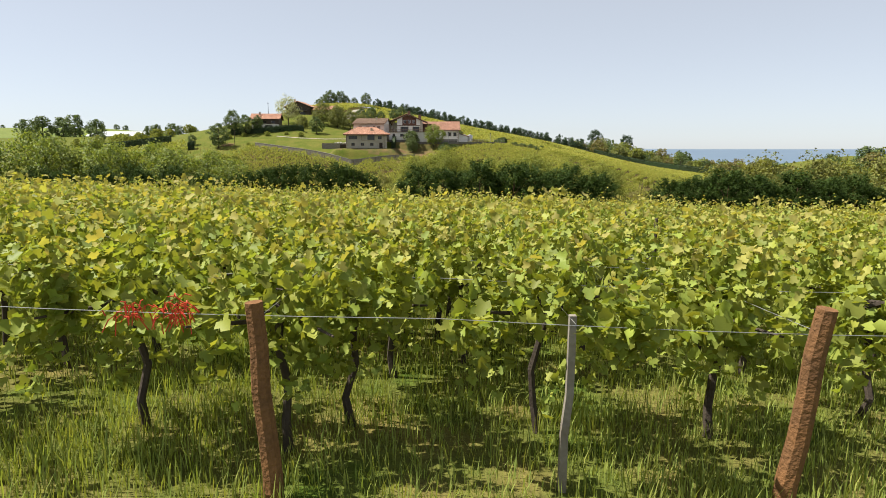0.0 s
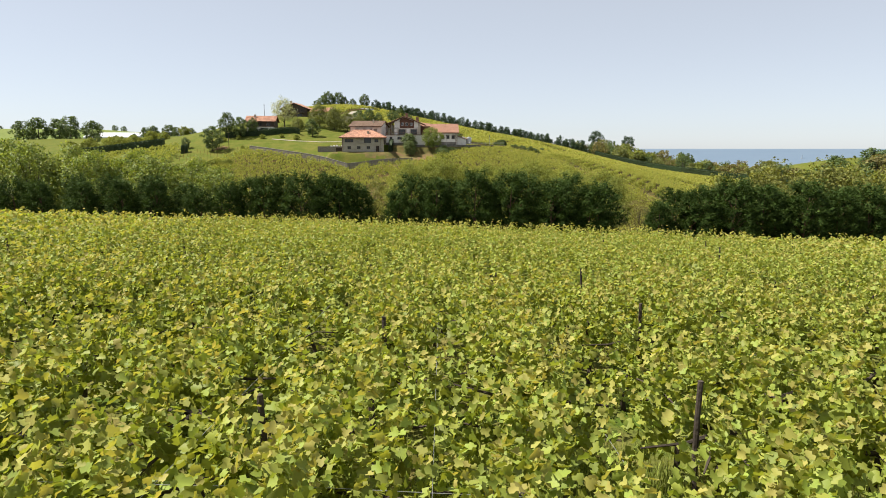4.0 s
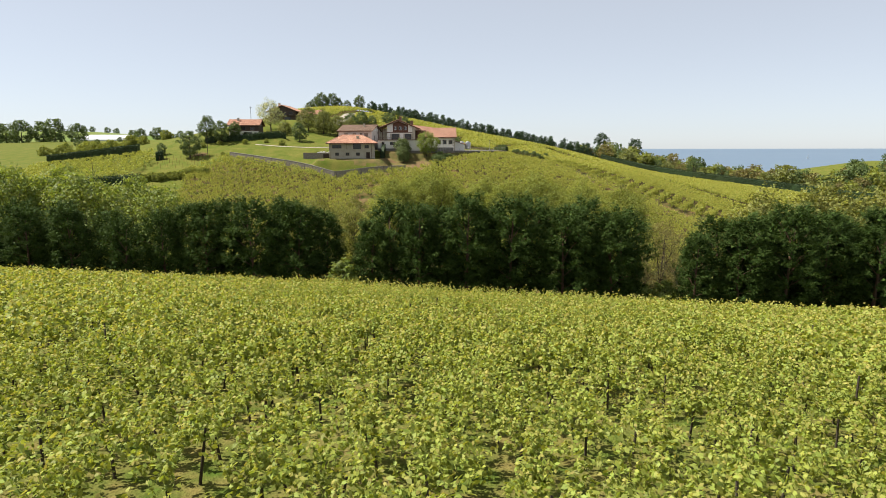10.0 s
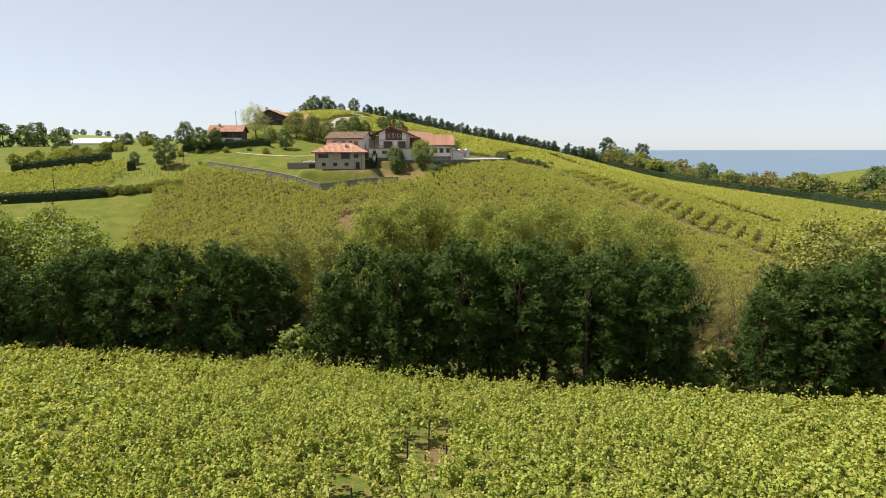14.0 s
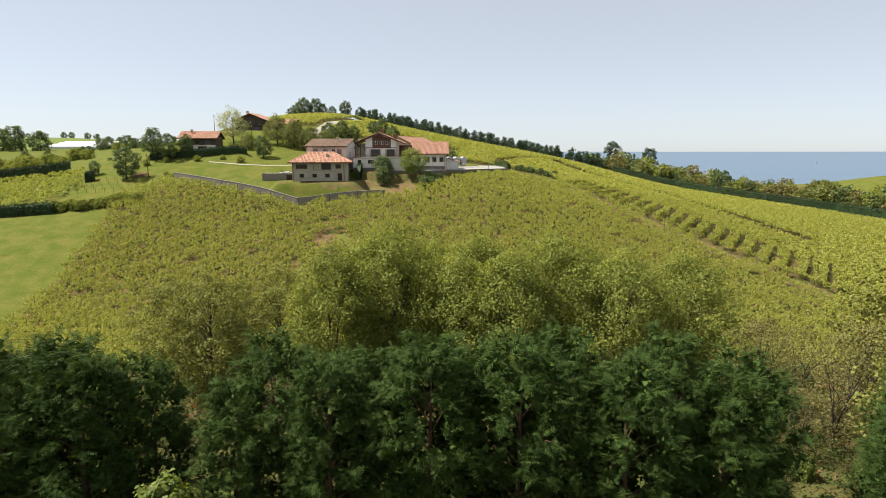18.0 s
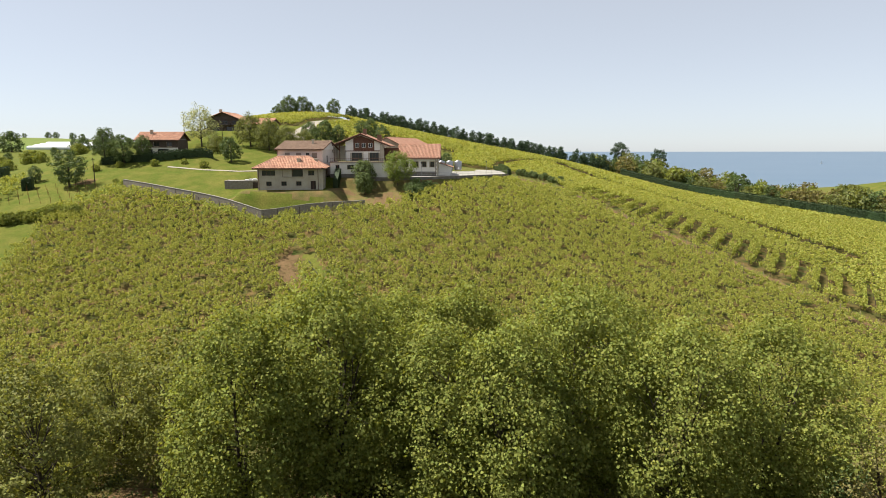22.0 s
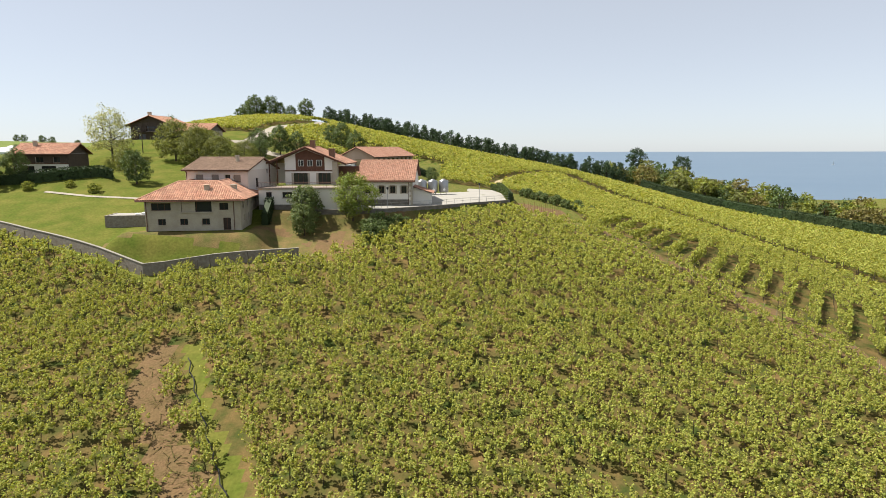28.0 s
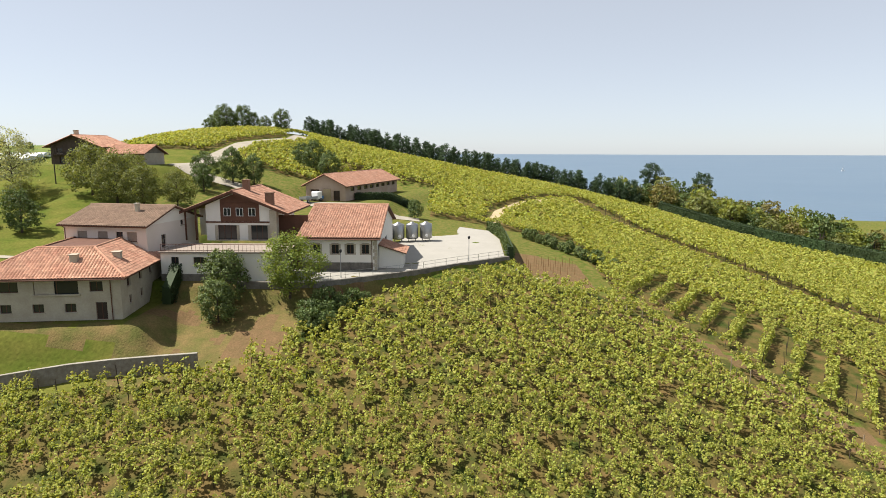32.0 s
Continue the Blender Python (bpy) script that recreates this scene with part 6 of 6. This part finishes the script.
def utility_pole(x, y, h):
    z = float(ground(x, y))
    ob = base("utility_pole", x, y, z)
    bm = bmesh.new()
    tube(bm, [(0, 0, -0.3), (0, 0, h)], [0.13, 0.08], 8)
    part("pole", bm, BARK, ob)
    bm = bmesh.new()
    box(bm, -0.5, 0.5, -0.05, 0.05, h - 0.5, h - 0.4)
    part("crossarm", bm, BARK, ob)
    return tagged(ob, "slender dark wooden utility pole", "pole", group="utility poles")


for p in ((-90.7, 185.6, 7.0), (-103.5, 206.5, 7.5), (-78.5, 233, 6.5), (-64, 282, 8), (-84, 300, 8)):
    utility_pole(*p)

# the greenhouse on the far plain
gh = base("greenhouse", -343, 597, 12.0, 3)
for i in range(4):
    bm = bmesh.new()
    arc = [(4.5 * math.cos(math.pi * a / 10), 2.0 + 2.2 * math.sin(math.pi * a / 10)) for a in range(11)]
    prof = [(4.5, 0)] + arc + [(-4.5, 0)]
    a = [bm.verts.new((0, i * 9.2 + c, z * 0.75 + 1.2 * i)) for c, z in prof]
    b = [bm.verts.new((49, i * 9.2 + c, z * 0.75 + 1.2 * i)) for c, z in prof]
    for q in range(len(a) - 1):
        bm.faces.new((a[q], a[q + 1], b[q + 1], b[q]))
    bm.faces.new(a), bm.faces.new(b[::-1])
    part("tunnel", bm, PLASTIC, gh)
tagged(gh, "long white plastic greenhouse tunnels", "greenhouse")

# far boat
bt = base("sailing_boat", 1020, 1735, SEA_Z + 1.25, 20)
bm = bmesh.new()
slab(bm, [(-4, -1, 0.2), (4, -0.8, 0.2), (6, 0, 0.4), (4, 0.8, 0.2), (-4, 1, 0.2)], (0, 0, 1.2))
part("hull", bm, WHITEPAINT, bt)
bm = bmesh.new()
slab(bm, [(-3.5, 0, 2.2), (1.0, 0, 2.2), (0.8, 0, 13)], (0, 0.06, 0))
part("sail", bm, WHITEPAINT, bt)
tagged(bt, "small white sailing boat far out", "boat")

# the dark little trees and the fence of the vegetable patch
t = tree("apple_tree", "small dark green fruit tree in a row", "tree", 2.8, 1.35, APPLE, 45, 40, 0.24, 0.07, 0.2, "round", 0.35, "kite", 7, 120, 1.0)
plant(t, [(33 + 1.15 * i + 0.2 * math.sin(i * 3), 286 - 2.0 * i, 0.85 + 0.15 * math.sin(i * 2.3)) for i in range(12)], group="fruit trees by the yard")
first_stake = None
for i in range(7):
    for j in range(3):
        x, y = 29.5 + 1.3 * i, 251.5 + 2.4 * j + 0.7 * i
        if first_stake is None:
            first_stake = tagged(post("garden_cane", x, y, 1.7, 0.03, POSTWOOD, "thin cane in the bare vegetable patch", "cane"), group="canes in the vegetable patch")
        else:
            copy_thing(first_stake, pose(x, y, float(ground(x, y))))
for x, y, s in ((28.6, 250.6, 1.0), (30.5, 249, 0.8), (32.5, 247.2, 0.7), (27.6, 252.0, 0.9)):
    bm = bmesh.new()
    bmesh.ops.create_icosphere(bm, subdivisions=2, radius=0.6 * s)
    for v in bm.verts:
        v.co *= 1 + 0.25 * noise.noise(v.co * 2.3 + Vector((x, y, 0)))
        v.co.z *= 0.55
    o = tagged(part("boulder", bm, STONE, None), "pale limestone boulder at the field's edge", "boulder", group="pale boulders")
    o.location = (x, y, float(ground(x, y)) + 0.2 * s)

# the hose that lies down the slip
bm = bmesh.new()
hp = [(-17.6, 196.5), (-13.8, 189.6), (-9.4, 182.1), (-6.0, 176.5), (-2.9, 171.2), (-1, 164)]
hose = []
for (ax, ay), (bx, by) in zip(hp, hp[1:]):
    for i in range(6):
        x, y = ax + (bx - ax) * i / 6 + 0.22 * math.sin(2.3 * len(hose)), ay + (by - ay) * i / 6
        hose.append((x, y, float(ground(x, y)) + 0.3 + 0.12 * math.sin(1.7 * len(hose))))
tube(bm, hose, [0.07] * len(hose), 6)
tagged(part("black_hose", bm, BLACK), "black irrigation hose running down the slope", "hose")

# dead prunings on the bare slip
r = random.Random(31)
V, F = [], []
for i in range(420):
    f = r.random() ** 0.8 * (len(SLIP) - 1)
    j = min(int(f), len(SLIP) - 2)
    x = SLIP[j][0] + (SLIP[j + 1][0] - SLIP[j][0]) * (f - j) + r.gauss(0, 1.0)
    y = SLIP[j][1] + (SLIP[j + 1][1] - SLIP[j][1]) * (f - j) + r.gauss(0, 0.7)
    a, n = r.uniform(0, 6.28), r.uniform(0.4, 1.6)
    p = Vector((x, y, float(ground(x, y)) + 0.06))
    e = p + Vector((n * math.cos(a), n * math.sin(a), 0))
    e.z = float(ground(e.x, e.y)) + r.uniform(0.05, 0.35)
    w = Vector((-math.sin(a), math.cos(a), 0)) * r.uniform(0.02, 0.05)
    u = Vector((0, 0, 0.05))
    b = len(V)
    V += [p - w, p + w, p + u, e - w * 0.5, e + w * 0.5, e + u * 0.5]
    F += [(b, b + 1, b + 4, b + 3), (b + 1, b + 2, b + 5, b + 4), (b + 2, b, b + 3, b + 5)]
tagged(new("dead_prunings", mesh_of("dead_prunings", V, F, (DRYGRASS,))), "dry pruned vine canes strewn on bare soil", "prunings", kind="stuff")

# the posts along the lane between the upper rows
lane_post = None
for side in (-3.0, 3.0):
    for (ax, ay), (bx, by) in zip(LANE, LANE[1:]):
        d = math.hypot(bx - ax, by - ay)
        for i in range(int(d / 3.2)):
            x, y = ax + (bx - ax) * i * 3.2 / d - (by - ay) / d * side, ay + (by - ay) * i * 3.2 / d + (bx - ax) / d * side
            if lane_post is None:
                lane_post = tagged(post("row_post", x, y, 2.1, 0.06, BARK, "dark wooden end post of a vine row", "post"), group="end posts along the lane")
            else:
                copy_thing(lane_post, pose(x, y, float(ground(x, y))))

# stakes along the top of the hill field, below the garden wall
top_stake = None
for i in range(15):
    x = -60 + 3.6 * i + 0.8 * math.sin(i * 2.7)
    y = float(top_edge(x)) - 1.2 - 0.7 * math.sin(i * 1.9)
    if top_stake is None:
        top_stake = tagged(post("row_stake", x, y, 2.7, 0.055, BARK, "dark leaning stake at the end of a vine row", "stake", (0.18, -0.1)), group="stakes below the garden wall")
    else:
        copy_thing(top_stake, pose(x, y, float(ground(x, y)), 0, 0, 47 * i))

# pale stakes along the step between the lower and the upper rows
step_stake = None
for (ax, ay), (bx, by) in zip(STEP_LINE, STEP_LINE[1:]):
    for i in range(4):
        x, y = ax + (bx - ax) * i / 4 + 0.2 * math.sin(3.1 * i + ax), ay + (by - ay) * i / 4
        if step_stake is None:
            step_stake = tagged(post("step_stake", x, y, 1.9, 0.05, TANWOOD, "pale wooden stake at the foot of the upper rows", "stake"), group="stakes along the step")
        else:
            copy_thing(step_stake, pose(x, y, float(ground(x, y)), 0, 0, 31 * i))

# dark stakes along the bare row of the near field
row_stake = None
for i in range(9):
    y = 57.5 + 1.7 * i
    x = float(np.interp(y, [57, 63, 72], [0.9, 1.9, 4.4])) + (0.75 if i % 2 else -0.7)
    if row_stake is None:
        row_stake = tagged(post("bare_stake", x, y, 1.8, 0.045, BARK, "dark stake beside a bare strip of soil", "stake", (0.04, 0.03)), group="stakes along the bare row")
    else:
        copy_thing(row_stake, pose(x, y, float(ground(x, y)), 0, 0, 40 * i))
